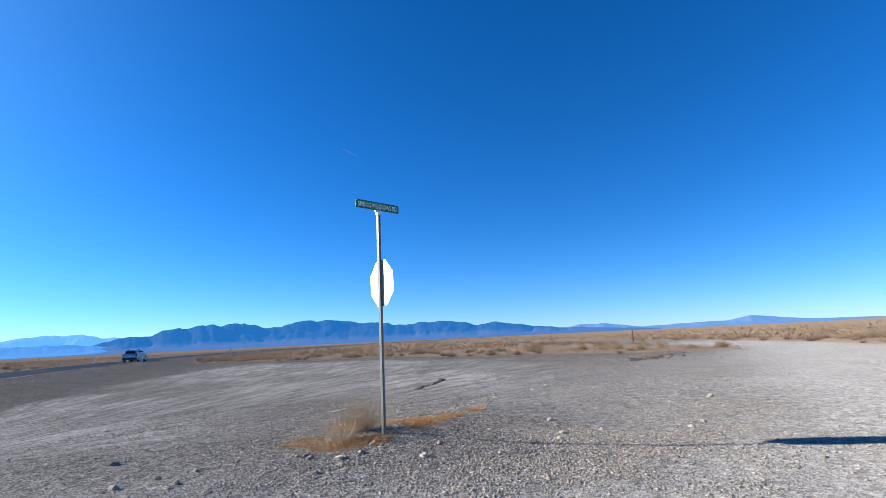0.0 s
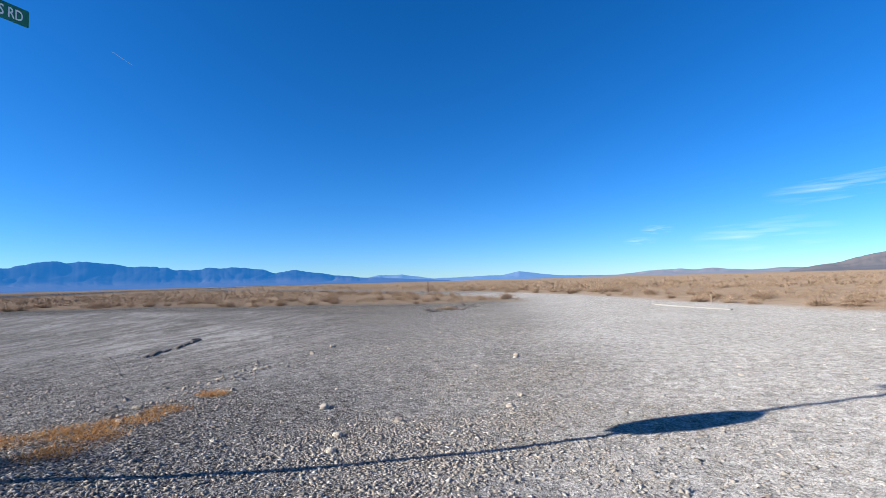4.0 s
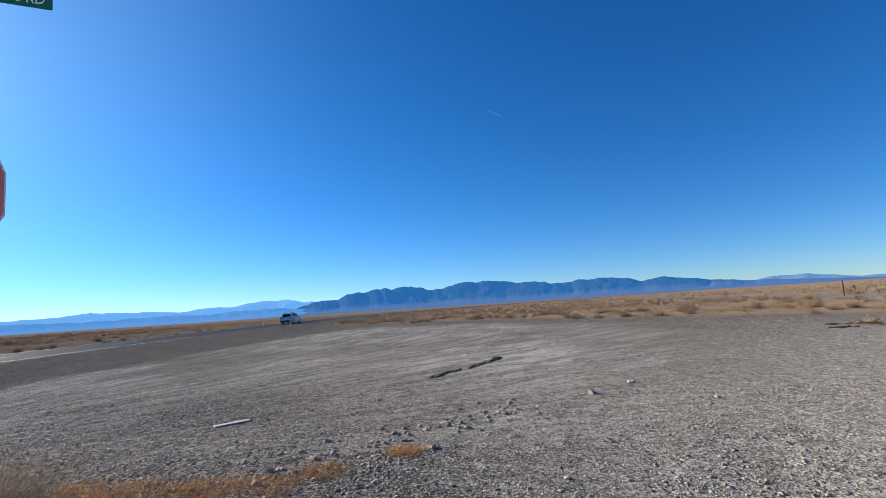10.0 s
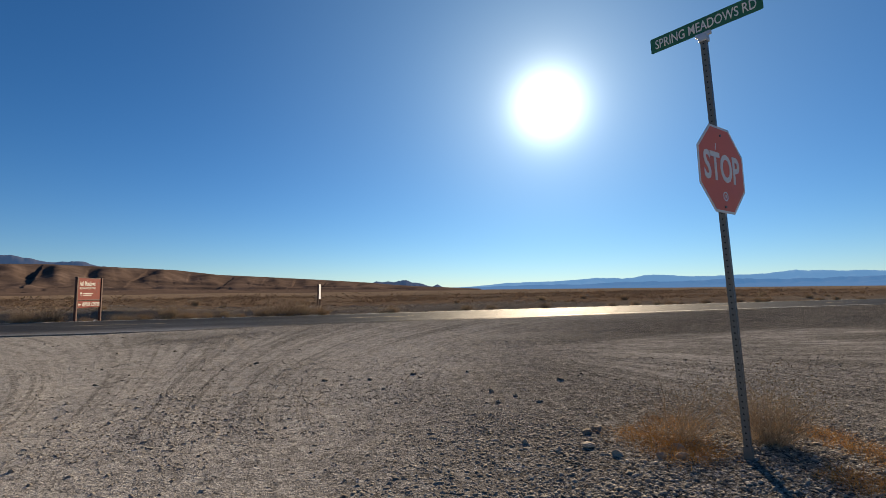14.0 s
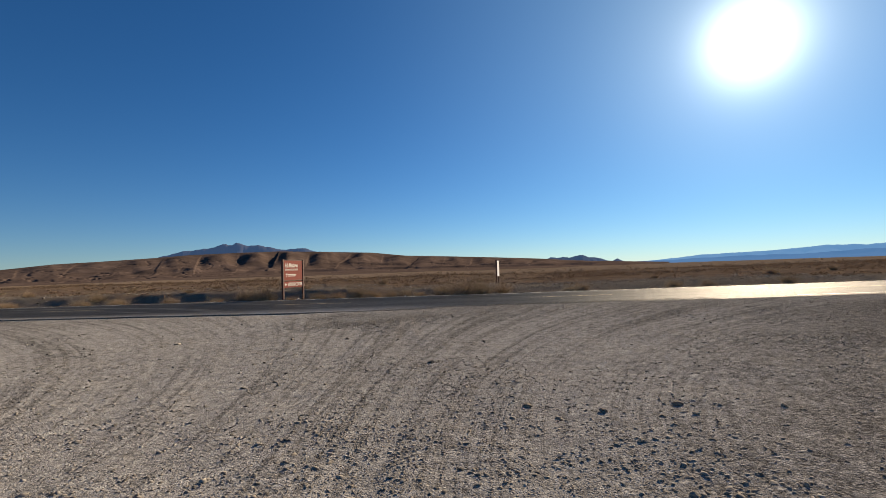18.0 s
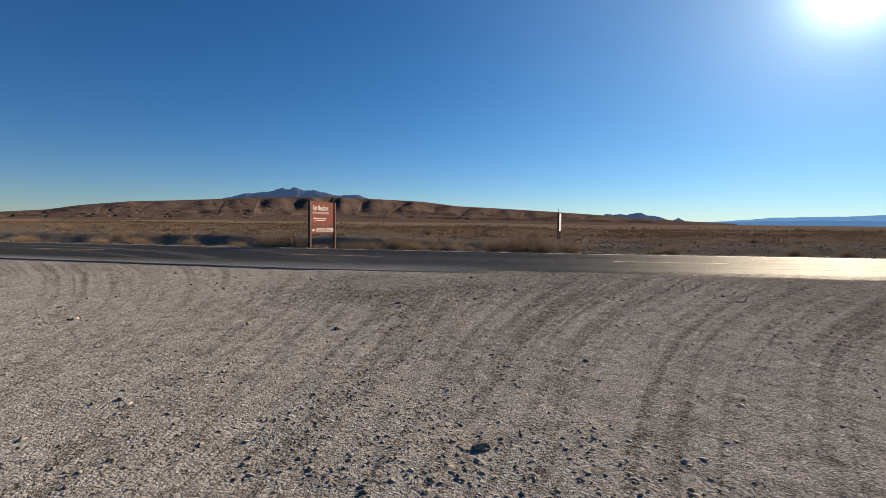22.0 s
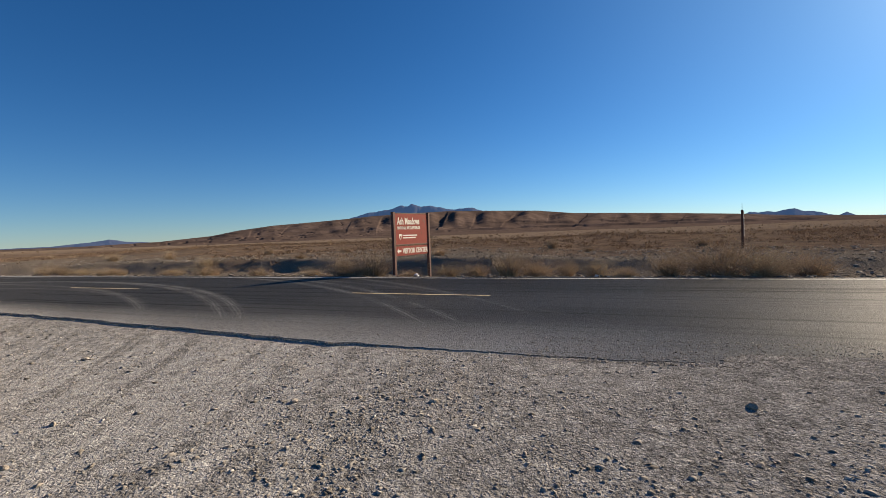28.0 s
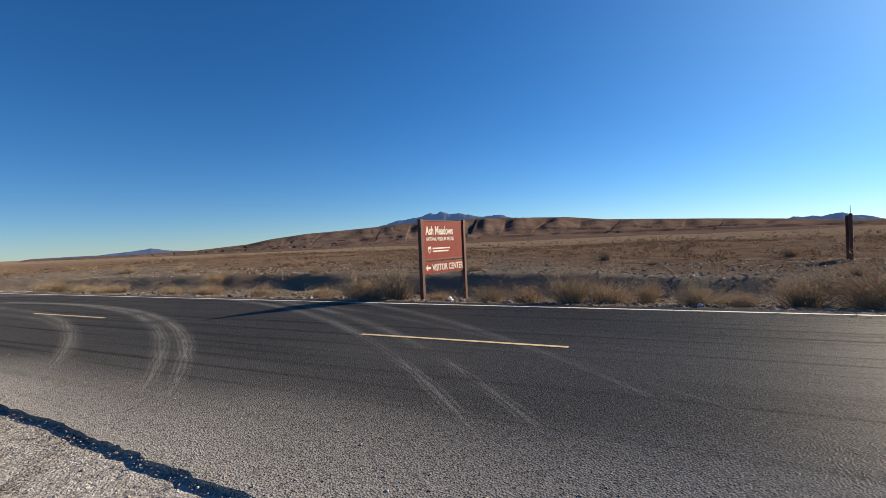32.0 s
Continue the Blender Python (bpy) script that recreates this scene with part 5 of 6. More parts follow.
# ---- stones ----
def stone_mesh(seed, flat, mat):
    bm = bmesh.new()
    bmesh.ops.create_icosphere(bm, subdivisions=2, radius=1.0)
    o = Vector((seed * 3.7, seed * 1.3, 0))
    for v in bm.verts:
        d = 1 + 0.55 * noise.noise(v.co * 0.9 + o) + 0.22 * noise.noise(v.co * 2.3 + o)
        v.co = Vector((v.co.x * d, v.co.y * d * 0.82, max(v.co.z * d * flat, -0.35 * flat)))
    me = bpy.data.meshes.new("stone")
    bm.to_mesh(me)
    bm.free()
    me.materials.append(mat)
    return me


STONES = [stone_mesh(i, f, m) for i, (f, m) in enumerate(((0.75, M_STONE), (0.55, M_STONE_DARK), (0.62, M_STONE_PALE), (0.8, M_STONE), (0.5, M_STONE_DARK), (0.7, M_STONE_PALE)))]
STONE_WORDS = ["grey rounded stone lying on the gravel", "dark flat stone lying on the gravel", "pale angular stone lying on the gravel", "grey lumpy stone lying on the gravel", "dark low stone lying on the dirt", "pale whitish stone lying on the dirt"]


def put_stone(x, y, r, kind):
    ob = new("stone", STONES[kind])
    ob.matrix_world = pose(x, y, float(ground_z(x, y)) + r * 0.12, random.uniform(-8, 8), random.uniform(-8, 8), random.uniform(0, 360)) @ Matrix.Diagonal((r, r, r, 1))
    tagged(ob, STONE_WORDS[kind], "stone", "loose stones")


for x, y, r, kind in ((4.05, 8.43, 0.07, 2), (-0.44, 6.59, 0.08, 2), (1.63, 7.71, 0.07, 2), (1.83, 9.42, 0.09, 2), (4.45, 8.8, 0.07, 2), (2.55, 8.5, 0.08, 3), (2.85, 14.8, 0.09, 2), (1.78, 8.2, 0.08, 5), (6.05, 11.44, 0.08, 3), (5.89, 11.24, 0.07, 2), (2.24, 13.8, 0.10, 3),
                      (-1.45, 7.35, 0.07, 0), (-1.57, 6.59, 0.09, 5), (-4.82, 6.87, 0.10, 1), (-4.81, 2.94, 0.075, 1), (-4.88, 3.71, 0.07, 1), (-6.50, 0.89, 0.08, 1), (-5.35, 4.38, 0.08, 1), (-6.56, -5.49, 0.09, 2), (-8.18, -2.08, 0.07, 1), (-9.99, -2.5, 0.06, 3), (-11.2, -5.97, 0.05, 2), (-12.0, -5.02, 0.05, 2), (-13.47, -3.05, 0.06, 3)):
    put_stone(x, y, r * 0.75, kind)
for i in range(12):
    put_stone(random.uniform(-4.2, 0.5), random.uniform(5.6, 7.4), random.uniform(0.045, 0.065), random.choice((0, 1, 3)))
for i in range(90):
    k = random.random()
    put_stone(-0.8 + 2.1 * k + random.gauss(0, 0.24), 9.5 + 3.6 * k + random.gauss(0, 0.24), random.choice((0.022, 0.028, 0.03, 0.038, 0.045)), random.choice((0, 0, 2, 3, 3, 1)))
M_CRUST = simple("dried_mud_crust", (0.15, 0.125, 0.105), 0.95, 0.0, 0.3, 9, 0.6, spec=0.1)
CRUST = [stone_mesh(20 + i, 0.28, M_CRUST) for i in range(3)]
# first two rows: low crust ledges, their shaded side put into the dark colour
for ax, ay, bx, by, n_clod, wide in ((-1.23, 15.6, -0.92, 16.7, 7, 0.05), (-0.73, 16.9, -0.45, 18.6, 10, 0.06), (9.4, 24.3, 12.4, 27.0, 22, 0.45), (12.0, 27.5, 14.5, 30.5, 10, 0.5)):
    for i in range(n_clod):
        k = (i + random.random()) / n_clod
        x, y = ax + (bx - ax) * k + random.gauss(0, wide), ay + (by - ay) * k + random.gauss(0, wide)
        r = random.uniform(0.08, 0.15)
        ob = new("mud_crust", CRUST[i % 3])
        ob.matrix_world = pose(x, y, float(ground_z(x, y)) + 0.01, random.uniform(-6, 6), random.uniform(-6, 6), math.degrees(math.atan2(by - ay, bx - ax)) + random.uniform(-25, 25)) @ Matrix.Diagonal((r * 1.5, r * 0.7, r * 1.1, 1))
        tagged(ob, "dark flake of dried mud crust on the silt", "mud clod", "mud flakes")
path_xy = np.array([p[1][:2] for p in PATH])
placed = 0
while placed < 110:
    bx, by = path_xy[random.randrange(len(path_xy))]
    a, d = random.uniform(0, 2 * math.pi), 2.0 + 14 * random.random() ** 1.3
    x, y = bx + d * math.cos(a), by + d * math.sin(a)
    v, s = (float(q) for q in to_road(x, y))
    if s < S_EDGE + 1.0 or np.min(np.hypot(path_xy[:, 0] - x, path_xy[:, 1] - y)) < 0.8:
        continue
    put_stone(x, y, random.choice((0.022, 0.026, 0.03, 0.035, 0.045)), random.choice((0, 0, 1, 2, 2, 3, 3, 5)))
    placed += 1

# ---- gravel ----
rng = np.random.RandomState(5)


def pebbles(name, n, pts, size, mat, label, lump=0.3, height=None):
    """Small loose stones as one mesh: jittered angular pieces with flat tops, turned at random and sunk a little."""
    k = np.radians([0, 120, 240])
    low = np.stack([np.cos(k), np.sin(k), 0 * k - 0.6], -1)
    top = np.stack([0.62 * np.cos(k + 1.05), 0.62 * np.sin(k + 1.05), 0 * k + 0.55], -1)
    base = np.concatenate([low, top])
    tri = np.array([(3, 4, 5), (0, 1, 3), (1, 2, 4), (2, 0, 5), (3, 1, 4), (4, 2, 5), (5, 0, 3)])
    V = base[None] * (1 + lump * rng.randn(n, 6, 1)) + lump * rng.randn(n, 6, 3) * np.array([0.7, 0.7, 0.45])
    V = V * np.stack([rng.uniform(0.8, 1.4, n), rng.uniform(0.65, 1.05, n), rng.uniform(0.18, 0.42, n)], -1)[:, None]
    a = rng.uniform(0, 2 * np.pi, n)
    ca, sa = np.cos(a)[:, None], np.sin(a)[:, None]
    X, Y = V[..., 0] * ca - V[..., 1] * sa, V[..., 0] * sa + V[..., 1] * ca
    V = np.stack([X, Y, V[..., 2]], -1) * size[:, None, None]
    z = ground_z(pts[:, 0], pts[:, 1]) if height is None else height
    V = V + np.concatenate([pts, (z + size * 0.25)[:, None]], 1)[:, None]
    F = tri[None] + 6 * np.arange(n)[:, None, None]
    return tagged(tris_mesh(name, V.reshape(-1, 3), F.reshape(-1, 3), mat), label, "gravel", kind="stuff")


def pebble_material(name, stops):
    m, n, l, b = material(name)
    geo = n.new("ShaderNodeNewGeometry")
    col = ramp(n, l, geo.outputs["Random Per Island"], stops)
    t = node(n, l, "ShaderNodeTexNoise", Vector=geo.outputs["Position"], Scale=60.0, Detail=3.0)
    col = mixcol(n, l, mathn(n, l, "MULTIPLY", t.outputs["Fac"], 0.5), col, (0.2, 0.18, 0.16))
    l.new(col, b.inputs["Base Color"])
    b.inputs["Roughness"].default_value = 0.92
    b.inputs["Diffuse Roughness"].default_value = 0.35
    b.inputs["Specular IOR Level"].default_value = 0.03
    return m


M_PEBBLE = pebble_material("mixed_gravel", [(0.0, (0.14, 0.117, 0.091)), (0.3, (0.25, 0.213, 0.17)), (0.7, (0.345, 0.30, 0.245)), (0.95, (0.44, 0.392, 0.33)), (1.0, (0.57, 0.525, 0.46))])


def scatter(n, dmin, dmax, keep):
    out = []
    have = 0
    while have < n:
        k = rng.randint(0, len(path_xy), n)
        d = dmin + (dmax - dmin) * rng.rand(n) ** 1.5
        a = rng.uniform(0, 2 * np.pi, n)
        p = path_xy[k] + np.stack([d * np.cos(a), d * np.sin(a)], -1)
        ok = keep(p)
        out.append(p[ok])
        have += ok.sum()
    return np.concatenate(out)[:n]


def on_lot(p):
    x, y = p[:, 0], p[:, 1]
    v, s = to_road(x, y)
    coarse = 1 - np.maximum(dirt_pale(x, y), 0.85 * silt_at(x, y))
    patch = 0.45 + 1.6 * fbm(x * 0.5, y * 0.5, 3) + 0.5 * wheel_lines(x, y)[3]
    return (s > S_EDGE + 0.15) & (plant_front(x, y) < 0.5) & (rng.rand(len(x)) < (0.22 + 0.78 * coarse) * np.clip(patch, 0.08, 1))


p_small = scatter(48000, 0.4, 7, on_lot)
pebbles("gravel_fine", len(p_small), p_small, 0.005 + 0.013 * rng.rand(len(p_small)) ** 3, M_PEBBLE, "fine grey and brown gravel lying loose")
p_more = scatter(48000, 0.5, 12, lambda p: on_lot(p) & (rng.rand(len(p)) > 0.92 * dirt_pale(p[:, 0], p[:, 1])))
pebbles("gravel_medium", len(p_more), p_more, 0.007 + 0.02 * rng.rand(len(p_more)) ** 2.4, M_PEBBLE, "medium grey gravel lying loose")
p_mid = scatter(36000, 1.2, 30, lambda p: on_lot(p) & (rng.rand(len(p)) > 0.88 * np.maximum(dirt_pale(p[:, 0], p[:, 1]), silt_at(p[:, 0], p[:, 1]))))
pebbles("gravel_coarse", len(p_mid), p_mid, 0.008 + 0.019 * rng.rand(len(p_mid)) ** 3.2, M_PEBBLE, "coarse grey and whitish pebbles lying loose")


lot_n = 90000
p_far = np.stack([rng.uniform(-26, 22, lot_n * 2), rng.uniform(-16, 46, lot_n * 2)], -1)
p_far = p_far[on_lot(p_far)][:lot_n]
pebbles("gravel_scattered", len(p_far), p_far, 0.010 + 0.025 * rng.rand(len(p_far)) ** 3.5, M_PEBBLE, "scattered grey stones lying loose over the lot")


# gravel that wheels have dragged over the asphalt's edge
sv = np.concatenate([rng.uniform(-24, 22, 6000), rng.uniform(0.5, 13, 12000)])
ss = S_EDGE + edge_shift(sv) + 0.15 - np.concatenate([1.3 * rng.rand(6000) ** 2.2, 1.1 * rng.rand(12000) ** 1.6])
sx, sy = at_road(sv, ss)
pebbles("gravel_spill", 18000, np.stack([sx, sy], -1), 0.005 + 0.011 * rng.rand(18000) ** 2.5, M_PEBBLE, "loose gravel spilled over the asphalt's edge", 0.3, road_z(sv) + 0.012 * np.clip(1 - ((ss - S_YELLOW) / 4.0) ** 2, 0, 1))


k = rng.rand(28000)
bx, by = at_road(-45 + 75 * rng.rand(28000), S_WHITE - 0.5 - 15 * k**1.2)
p_bank = np.stack([bx, by], -1)
M_RUBBLE = pebble_material("dark_rubble", [(0.0, (0.08, 0.066, 0.052)), (0.5, (0.205, 0.172, 0.136)), (0.9, (0.35, 0.30, 0.24)), (1.0, (0.52, 0.46, 0.38))])
pebbles("gravel_bank", len(p_bank), p_bank, 0.018 + 0.085 * rng.rand(len(p_bank)) ** 4, M_RUBBLE, "rough dark rubble on the road bank")


# ---- dry plants ----
def twig_cloud(n, radius, height, width, spread, seed, droop=0.15):
    """Thin bent twigs that fan out from a root: arrays of points and triangles."""
    r = np.random.RandomState(seed)
    az = r.uniform(0, 2 * np.pi, n)
    lean = spread * np.sqrt(r.rand(n))
    ln = height * r.uniform(0.55, 1.0, n)
    root = np.stack([0.12 * radius * r.randn(n), 0.12 * radius * r.randn(n), np.zeros(n)], -1)
    dirn = np.stack([np.sin(lean) * np.cos(az), np.sin(lean) * np.sin(az), np.cos(lean)], -1)
    mid = root + dirn * ln[:, None] * 0.55 + 0.05 * height * r.randn(n, 3)
    tip = root + dirn * ln[:, None] + np.stack([0.12 * height * r.randn(n), 0.12 * height * r.randn(n), -droop * height * r.rand(n)], -1)
    tip[:, 2] = np.maximum(tip[:, 2], 0.02)
    mid[:, 2] = np.maximum(mid[:, 2], 0.015)
    side = np.cross(dirn, r.randn(n, 3))
    side = side / np.linalg.norm(side, axis=1, keepdims=True) * width
    V = np.stack([root - side, root + side, mid - side * 0.7, mid + side * 0.7, tip], 1)
    F = np.array([(0, 1, 3), (0, 3, 2), (2, 3, 4)])[None] + 5 * np.arange(n)[:, None, None]
    return V.reshape(-1, 3), F.reshape(-1, 3), tip, mid


def leaf_cloud(centres, n, size, spread, seed):
    r = np.random.RandomState(seed)
    c = centres[r.randint(0, len(centres), n)] + spread * r.randn(n, 3)
    c[:, 2] = np.maximum(c[:, 2], 0.02)
    V = c[:, None] + size * r.randn(n, 3, 3)
    return V.reshape(-1, 3), np.arange(3 * n).reshape(-1, 3)


def plant(name, seed, height, n_twigs, n_leaves, mat_twig, mat_leaf, label, category, spread=1.1, width=0.004, leaf=0.012):
    p = thing(name, pose(0, 0, -40), label, category)
    V, F, tip, mid = twig_cloud(n_twigs, height, height, width, spread, seed)
    stems = tris_mesh("twig_tangle", V, F, mat_twig)
    stems.parent = p
    V, F = leaf_cloud(np.concatenate([tip, mid]), n_leaves, leaf, 0.05 * height, seed + 1)
    leaves = tris_mesh("foliage", V, F, mat_leaf)
    leaves.parent = p
    return p


def place_all(protos, spots, group, sink=0.03):
    """Set copies of the protos down at (x, y, scale), then move the protos to the first spots."""
    made = list(protos)
    for i, (x, y, k) in enumerate(spots):
        m = pose(x, y, float(ground_z(x, y)) - sink, 0, 0, random.uniform(0, 360))
        if i < len(protos):
            ob = protos[i]
            ob.matrix_basis = m
        else:
            ob = copy_thing(protos[i % len(protos)], m)
        ob.scale = (k * random.uniform(0.9, 1.15), k * random.uniform(0.9, 1.15), k * random.uniform(0.85, 1.1))
        tagged(ob, group=group)


brush = [plant("dry_bush", 20 + i, 0.85, 520, 1500, M_BUSH, m, w, "bush", sp) for i, (m, w, sp) in enumerate((
    (M_BUSH, "dry tan bush of thin twigs on the road shoulder", 1.15), (M_SAGE, "grey-green dry bush on the road shoulder", 1.0), (M_BUSH, "low straggly dry bush beside the road", 1.35), (M_FLUFF, "pale straw-coloured dry bush beside the road", 1.2)))]
spots = [(-15.1, -27.5, 0.8), (-15.9, -25.3, 0.9), (-17.3, -22.2, 1.0), (-18.5, -19.7, 0.9), (-19.0, -18.0, 1.35), (-19.7, -17.0, 1.5), (-20.5, -15.8, 0.8), (-20.8, -14.0, 1.0), (-21.2, -13.0, 0.9), (-21.5, -11.8, 1.35), (-22.3, -11.2, 1.2), (-22.6, -9.2, 0.9), (-22.9, -8.4, 0.7), (-24.0, -7.6, 1.3), (-24.3, -6.3, 1.9), (-24.2, -5.2, 1.4), (-25.3, -4.4, 1.2)]
for i in range(75):
    v = random.uniform(-60, 75)
    s = S_WHITE - random.choice((random.uniform(1.0, 2.8), random.uniform(2.0, 4.0), random.uniform(5.5, 18)))
    x, y = (float(q) for q in at_road(v, s))
    if math.hypot(x - board_mid.x, y - board_mid.y) > 1.3:
        spots.append((x, y, random.uniform(0.5, 1.15)))
place_all(brush, spots, "roadside bushes")

scrubs = [plant("scrub_bush", 50 + i, 0.5, 180, 750, M_SCRUB_BROWN, m, w, "bush", sp, 0.005, 0.011) for i, (m, w, sp) in enumerate((
    (M_SCRUB, "rounded dry scrub bush at the edge of the lot", 1.3), (M_BUSH, "pale tan scrub bush at the edge of the lot", 1.3), (M_SCRUB_BROWN, "brown dry scrub bush at the edge of the lot", 1.45)))]
spots = []
while len(spots) < 200:
    x, y = random.uniform(-45, 34), random.uniform(2, 72)
    f = float(plant_front(np.array(x), np.array(y)))
    v, s = (float(q) for q in to_road(x, y))
    if 0.1 < f < 7 and s > S_EDGE + 5:
        spots.append((x, y, random.uniform(0.7, 1.6)))
place_all(scrubs, spots, "scrub at the lot's edge")

# the weed and the straw at the foot of the stop sign
weed = plant("post_weed", 77, 0.78, 420, 2200, M_BUSH, M_SAGE, "dry grey-tan weed bush at the foot of the sign post", "bush", 0.95, 0.002, 0.008)
weed.matrix_basis = pose(-1.6, 8.2, float(ground_z(-1.6, 8.2)) - 0.02, 0, 0, 40)
weed2 = plant("post_weed", 81, 0.85, 170, 420, M_BUSH, M_BUSH, "sparse dry weed beside the sign post", "bush", 0.95, 0.002, 0.006)
weed2.matrix_basis = pose(-1.75, 7.50, float(ground_z(-1.75, 7.5)) - 0.02)


def grass_patch(name, spots, n, height, width, mat, label, kind="stuff"):
    """Short dry blades in loose patches."""
    pts = []
    for x, y, r in spots:
        a, d = rng.uniform(0, 2 * np.pi, n), r * np.sqrt(rng.rand(n)) * (0.7 + 0.6 * rng.rand(n))
        pts.append(np.stack([x + d * np.cos(a), y + d * np.sin(a)], -1))
    pts = np.concatenate(pts)
    m = len(pts)
    root = np.concatenate([pts, ground_z(pts[:, 0], pts[:, 1])[:, None] - 0.005], 1)
    h = height * rng.uniform(0.3, 1, m)
    tip = root + np.stack([h * 0.8 * rng.randn(m), h * 0.8 * rng.randn(m), h * rng.uniform(0.25, 1, m)], -1)
    side = np.stack([rng.randn(m), rng.randn(m), np.zeros(m)], -1)
    side = side / np.linalg.norm(side, axis=1, keepdims=True) * width
    V = np.stack([root - side, root + side, tip], 1).reshape(-1, 3)
    return tagged(tris_mesh(name, V, np.arange(3 * m).reshape(-1, 3), mat), label, "grass", kind=kind)


grass_patch("dry_grass", [(-1.9, 7.35, 0.42), (-1.35, 7.45, 0.3), (-2.4, 7.7, 0.35), (-2.1, 8.9, 0.3), (-1.6, 9.0, 0.35), (-1.1, 9.0, 0.35), (-0.75, 9.25, 0.3), (-0.3, 9.45, 0.3), (-0.05, 9.9, 0.25), (-0.7, 8.3, 0.25), (0.45, 10.7, 0.2), (-0.5, 8.8, 0.25), (-1.3, 7.3, 0.3), (-1.75, 7.2, 0.35)], 620, 0.12, 0.0026, M_STRAW, "short orange-yellow dry grass by the sign post")


# far scrub over the plain
def tufts(name, pts, size, blades, mat, label, thin=0.16, squat=1.0):
    n = len(pts)
    root = np.concatenate([pts, ground_z(pts[:, 0], pts[:, 1])[:, None] - 0.03], 1)
    az = rng.uniform(0, 2 * np.pi, (n, blades))
    far_out = np.sqrt(rng.rand(n, blades)) * rng.uniform(0.75, 1.25, (n, 1))
    up = squat * rng.rand(n, blades) ** 0.8 * np.sqrt(np.clip(1.2 - far_out**2, 0.06, 1)) * rng.uniform(0.75, 1.2, (n, 1))
    mid = root[:, None] + size[:, None, None] * np.stack([0.8 * far_out * np.cos(az), 0.8 * far_out * np.sin(az), up], -1)
    V = mid[:, :, None] + size[:, None, None, None] * thin * rng.randn(n, blades, 3, 3) * np.array([1.0, 1.0, 1.25])
    F = np.arange(3 * n * blades).reshape(-1, 3)
    return tagged(tris_mesh(name, V.reshape(-1, 3), F, mat), label, "scrub", kind="stuff")


def plain_points(n, r0, r1, power, az0, az1):
    d = r0 * (r1 / r0) ** (rng.rand(n) ** power)
    a = np.radians(rng.uniform(az0, az1, n))
    p = np.stack([-4 - d * np.sin(a), 2 + d * np.cos(a)], -1)
    f = plant_front(p[:, 0], p[:, 1])
    v, s = to_road(p[:, 0], p[:, 1])
    ok = (f > 0.4) & (fbm(p[:, 0] * 0.05, p[:, 1] * 0.05, 3) > -0.35 + 0.5 * rng.rand(n) - 0.25)
    ok &= ~((s < S_WHITE) & ((s > S_WHITE - 45) | (rng.rand(n) < 0.8)))
    return p[ok]


q = plain_points(4400, 20, 70, 0.9, -95, 185)
tufts("scrub_near", q, 0.22 + 0.45 * rng.rand(len(q)) ** 2, 130, M_SCRUB, "dry tan desert scrub across the plain", 0.046, 0.75)
bx, by = at_road(rng.uniform(-95, 90, 15000), S_WHITE - 5.6 - 55 * rng.rand(15000) ** 0.75)
q = np.stack([bx, by], -1)
q = q[fbm(q[:, 0] * 0.13, q[:, 1] * 0.13, 3) > -0.25 + 0.35 * rng.rand(len(q))]
tufts("scrub_roadside", q, 0.13 + 0.36 * rng.rand(len(q)) ** 1.5, 22, M_SCRUB_BROWN, "dry orange-brown scrub behind the road bank", 0.12, 0.6)
q = plain_points(11000, 58, 140, 0.9, -95, 185)
tufts("scrub_middle", q, 0.22 + 0.45 * rng.rand(len(q)) ** 2, 22, M_SCRUB, "dry tan desert scrub farther across the plain", 0.14, 0.85)
q = plain_points(22000, 110, 900, 0.75, -95, 185)
tufts("scrub_far", q, 0.25 + 0.5 * rng.rand(len(q)) ** 2, 9, M_SCRUB, "dry tan desert scrub far across the plain", 0.2, 0.75)

# ---- litter and small ground marks ----
M_LITTER = simple("white_litter", (0.72, 0.71, 0.68), 0.7, 0.0, 0.15, 20)


def crumpled(name, x, y, r, label, category, mat):
    bm = bmesh.new()
    bmesh.ops.create_icosphere(bm, subdivisions=2, radius=1.0)
    for v in bm.verts:
        v.co *= 1 + 0.9 * noise.noise(v.co * 1.7 + Vector((x, y, 0)))
        v.co.z = max(v.co.z * 0.8, -0.5)
    bmesh.ops.scale(bm, vec=(r, r, r), verts=bm.verts[:])
    ob = part(name, bm, mat)
    ob.matrix_world = pose(x, y, float(ground_z(x, y)) + r * 0.4)
    return tagged(ob, label, category)


crumpled("plastic_bag", -20.1, -14.9, 0.09, "crumpled white plastic bag on the road shoulder", "litter", M_LITTER)
crumpled("paper_cup", -22.2, -9.0, 0.055, "crushed white paper cup on the road shoulder", "litter", M_LITTER)
slab = part("silt_flake", block(0.50, 0.13, 0.02, Matrix(), 0.008), simple("pale_silt", (0.42, 0.38, 0.33), 0.38, 0.0, 0.2, 20))
slab.matrix_world = pose(-2.78, 11.56, float(ground_z(-2.78, 11.56)) + 0.012, 0, 0, 57)
tagged(slab, "thin pale flake of dried silt on the flat", "silt flake")
sand_pts = [(20.4, 21.0, 0.05), (20.2, 20.2, 0.22), (20.0, 19.2, 0.30), (19.8, 18.2, 0.22), (19.7, 17.2, 0.28), (19.5, 16.2, 0.05)]
V, F = [], []
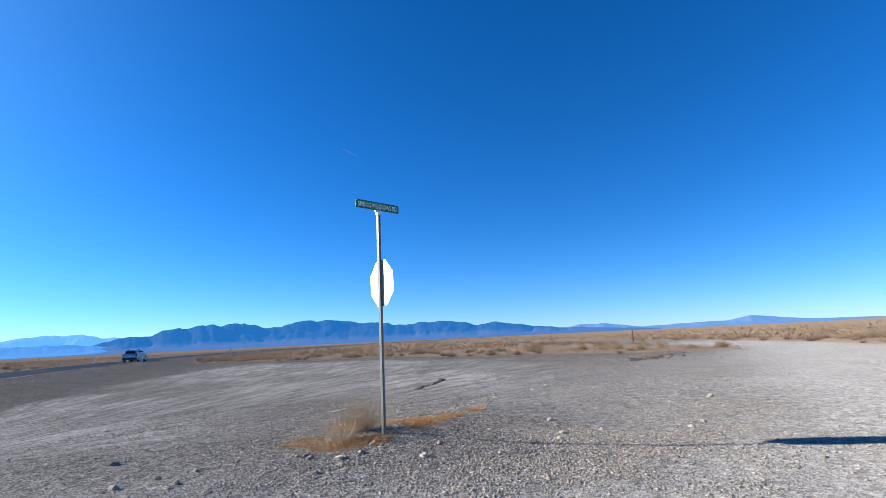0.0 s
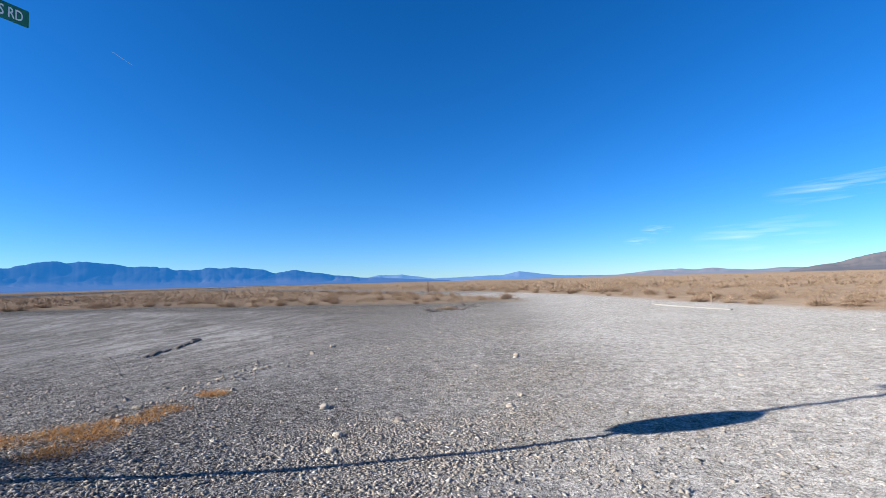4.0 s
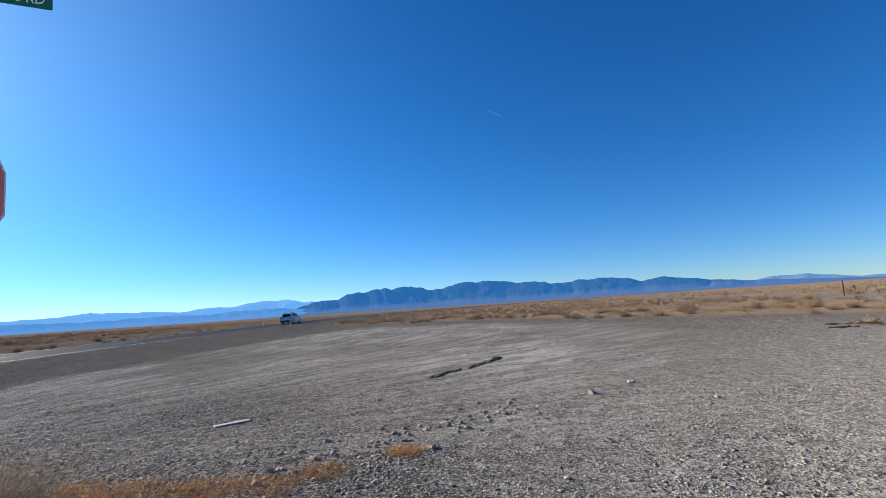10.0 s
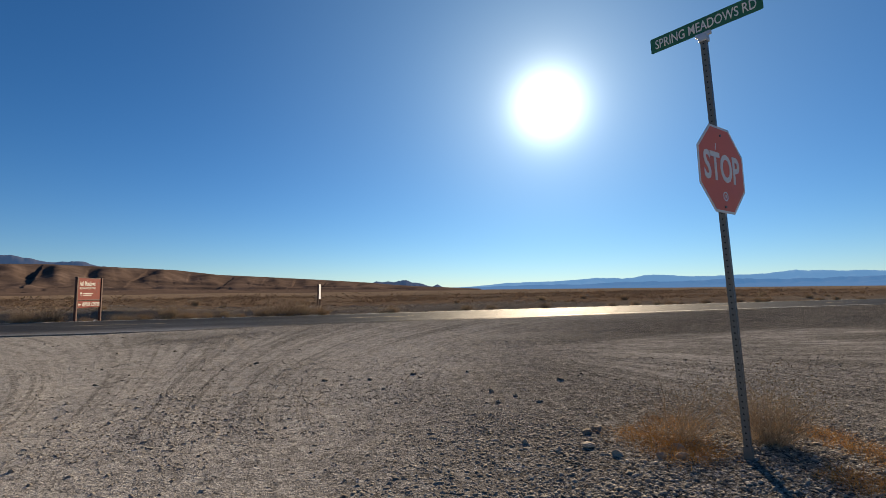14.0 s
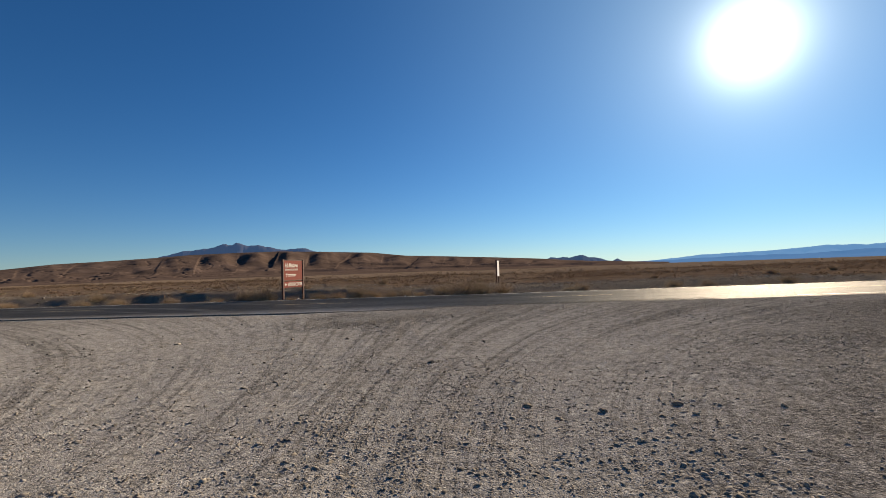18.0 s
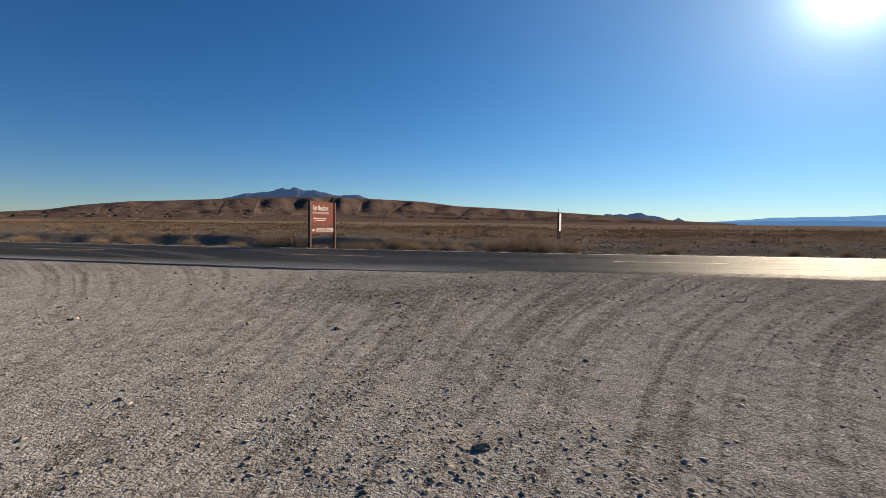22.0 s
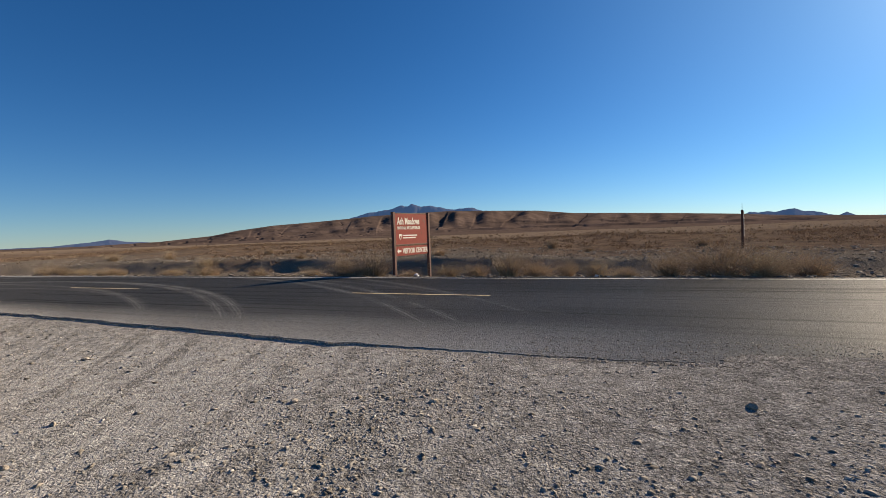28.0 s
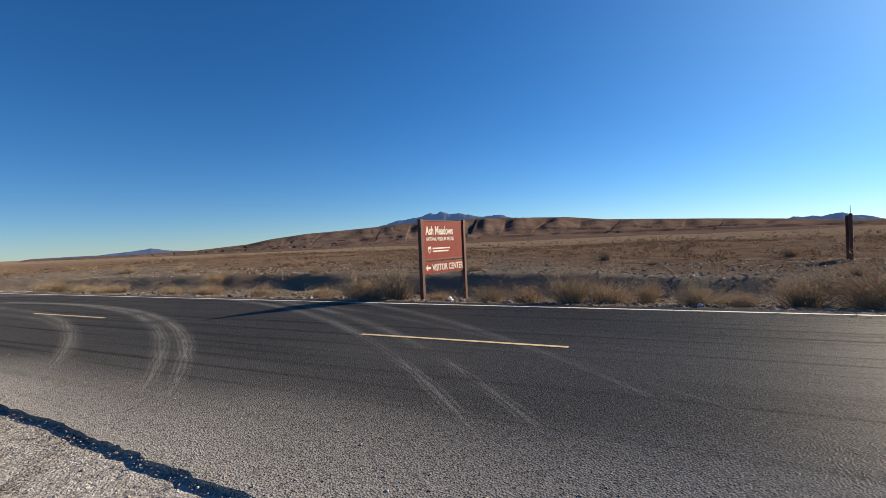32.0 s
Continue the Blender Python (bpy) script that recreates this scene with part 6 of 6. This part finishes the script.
for i, (x, y, w) in enumerate(sand_pts):
    for d in (-w, -0.4 * w, 0.4 * w, w):
        V.append((x + d, y + 0.15 * math.sin(5 * x + 9 * d), float(ground_z(x + d, y)) + (0.02 if abs(d) < 0.5 * w else -0.01)))
    if i:
        for c in range(3):
            F.append((4 * i - 4 + c, 4 * i - 3 + c, 4 * i + 1 + c, 4 * i + c))
sand = mesh_object("sand_drift", V, F, simple("cream_sand", (0.52, 0.47, 0.38), 0.95, 0.0, 0.12, 6, 0.3, spec=0.1), flat=False)
tagged(sand, "low drift of cream-coloured sand beside the dirt road", "sand", kind="stuff")
stake_ob = thing("survey_stake", pose(23.4, 20.0, float(ground_z(23.4, 20.0)) - 0.05, 0, 3), "thin weathered wooden stake at the dirt road's edge", "stake")
part("stake", block(0.04, 0.03, 0.62, pose(0, 0, 0.31), 0.004), M_SAGE, stake_ob)
part("cap", block(0.045, 0.035, 0.10, pose(0, 0, 0.58), 0.004), M_BROWN_POST, stake_ob, "dark painted top")
heap = plant("dead_brush", 91, 0.5, 240, 300, M_BUSH, M_BUSH, "dark heap of dead brush on the lot", "bush", 1.5, 0.008, 0.02)
heap.matrix_basis = pose(10.6, 25.6, float(ground_z(10.6, 25.6)) - 0.02)
heap.scale = (2.2, 1.2, 0.6)

# ---- high in the sky ----
def sky_material(name, strength, streak):
    m, n, l, b = material(name)
    out = n["Material Output"]
    tc = n.new("ShaderNodeTexCoord")
    mp = node(n, l, "ShaderNodeMapping", Vector=tc.outputs["Generated"], Scale=streak)
    t = node(n, l, "ShaderNodeTexNoise", Vector=mp.outputs[0], Scale=2.0, Detail=6.0)
    c = node(n, l, "ShaderNodeVectorMath", {"operation": "SUBTRACT"}, i0=tc.outputs["Generated"], i1=(0.5, 0.5, 0.5))
    c = node(n, l, "ShaderNodeVectorMath", {"operation": "LENGTH"}, i0=c.outputs[0]).outputs["Value"]
    a = mathn(n, l, "MULTIPLY", ramp(n, l, t.outputs["Fac"], [(0.42, (0, 0, 0)), (0.8, (0.4, 0.4, 0.4))]), ramp(n, l, c, [(0.15, (1, 1, 1)), (0.48, (0, 0, 0))]))
    # sunlight on the thin cloud is put in as emission
    em = node(n, l, "ShaderNodeEmission", Color=(0.85, 0.93, 1.0, 1), Strength=strength * 0.68)
    tr = n.new("ShaderNodeBsdfTransparent")
    mx = node(n, l, "ShaderNodeMixShader", Fac=a, i1=tr.outputs[0], i2=em.outputs[0])
    l.new(mx.outputs[0], out.inputs["Surface"])
    return m


def sky_sheet(name, az0, el0, az1, el1, thick, mat, label, category):
    """A sheet of thin cloud 4.7 km off, between two directions."""
    R = 4700.0
    V = []
    for az, el in ((az0, el0), (az1, el1)):
        for d in (-thick / 2, thick / 2):
            a, e = radians(az), radians(el + d)
            V.append((-math.sin(a) * math.cos(e) * R, math.cos(a) * math.cos(e) * R, math.sin(e) * R))
    ob = mesh_object(name, V, [(0, 2, 3, 1)], mat)
    return tagged(ob, label, category, kind="structure")


M_TRAIL = simple("contrail_ice", (0.35, 0.4, 0.45), 1.0)
# a faint glow painted in for sunlight on the trail
M_TRAIL.node_tree.nodes["Principled BSDF"].inputs["Emission Color"].default_value = (0.7, 0.85, 1.0, 1)
M_TRAIL.node_tree.nodes["Principled BSDF"].inputs["Emission Strength"].default_value = 0.07
sky_sheet("contrail", 12.9, 23.3, 11.1, 22.45, 0.04, M_TRAIL, "short white contrail high in the sky", "contrail")
M_CIRRUS = sky_material("thin_cirrus", 0.75, (1.2, 1.2, 4.0))
for a0, e0, a1, e1, th in ((-45.5, 5.3, -51.0, 4.95, 1.0), (-43.5, 3.9, -49.5, 4.0, 0.9), (-48.0, 3.0, -68.0, 4.6, 3.0), (-55.0, 7.0, -75.0, 8.5, 2.2)):
    sky_sheet("thin_cloud", a0, e0, a1, e1, th, M_CIRRUS, "wisp of thin white cirrus low in the sky", "cloud")
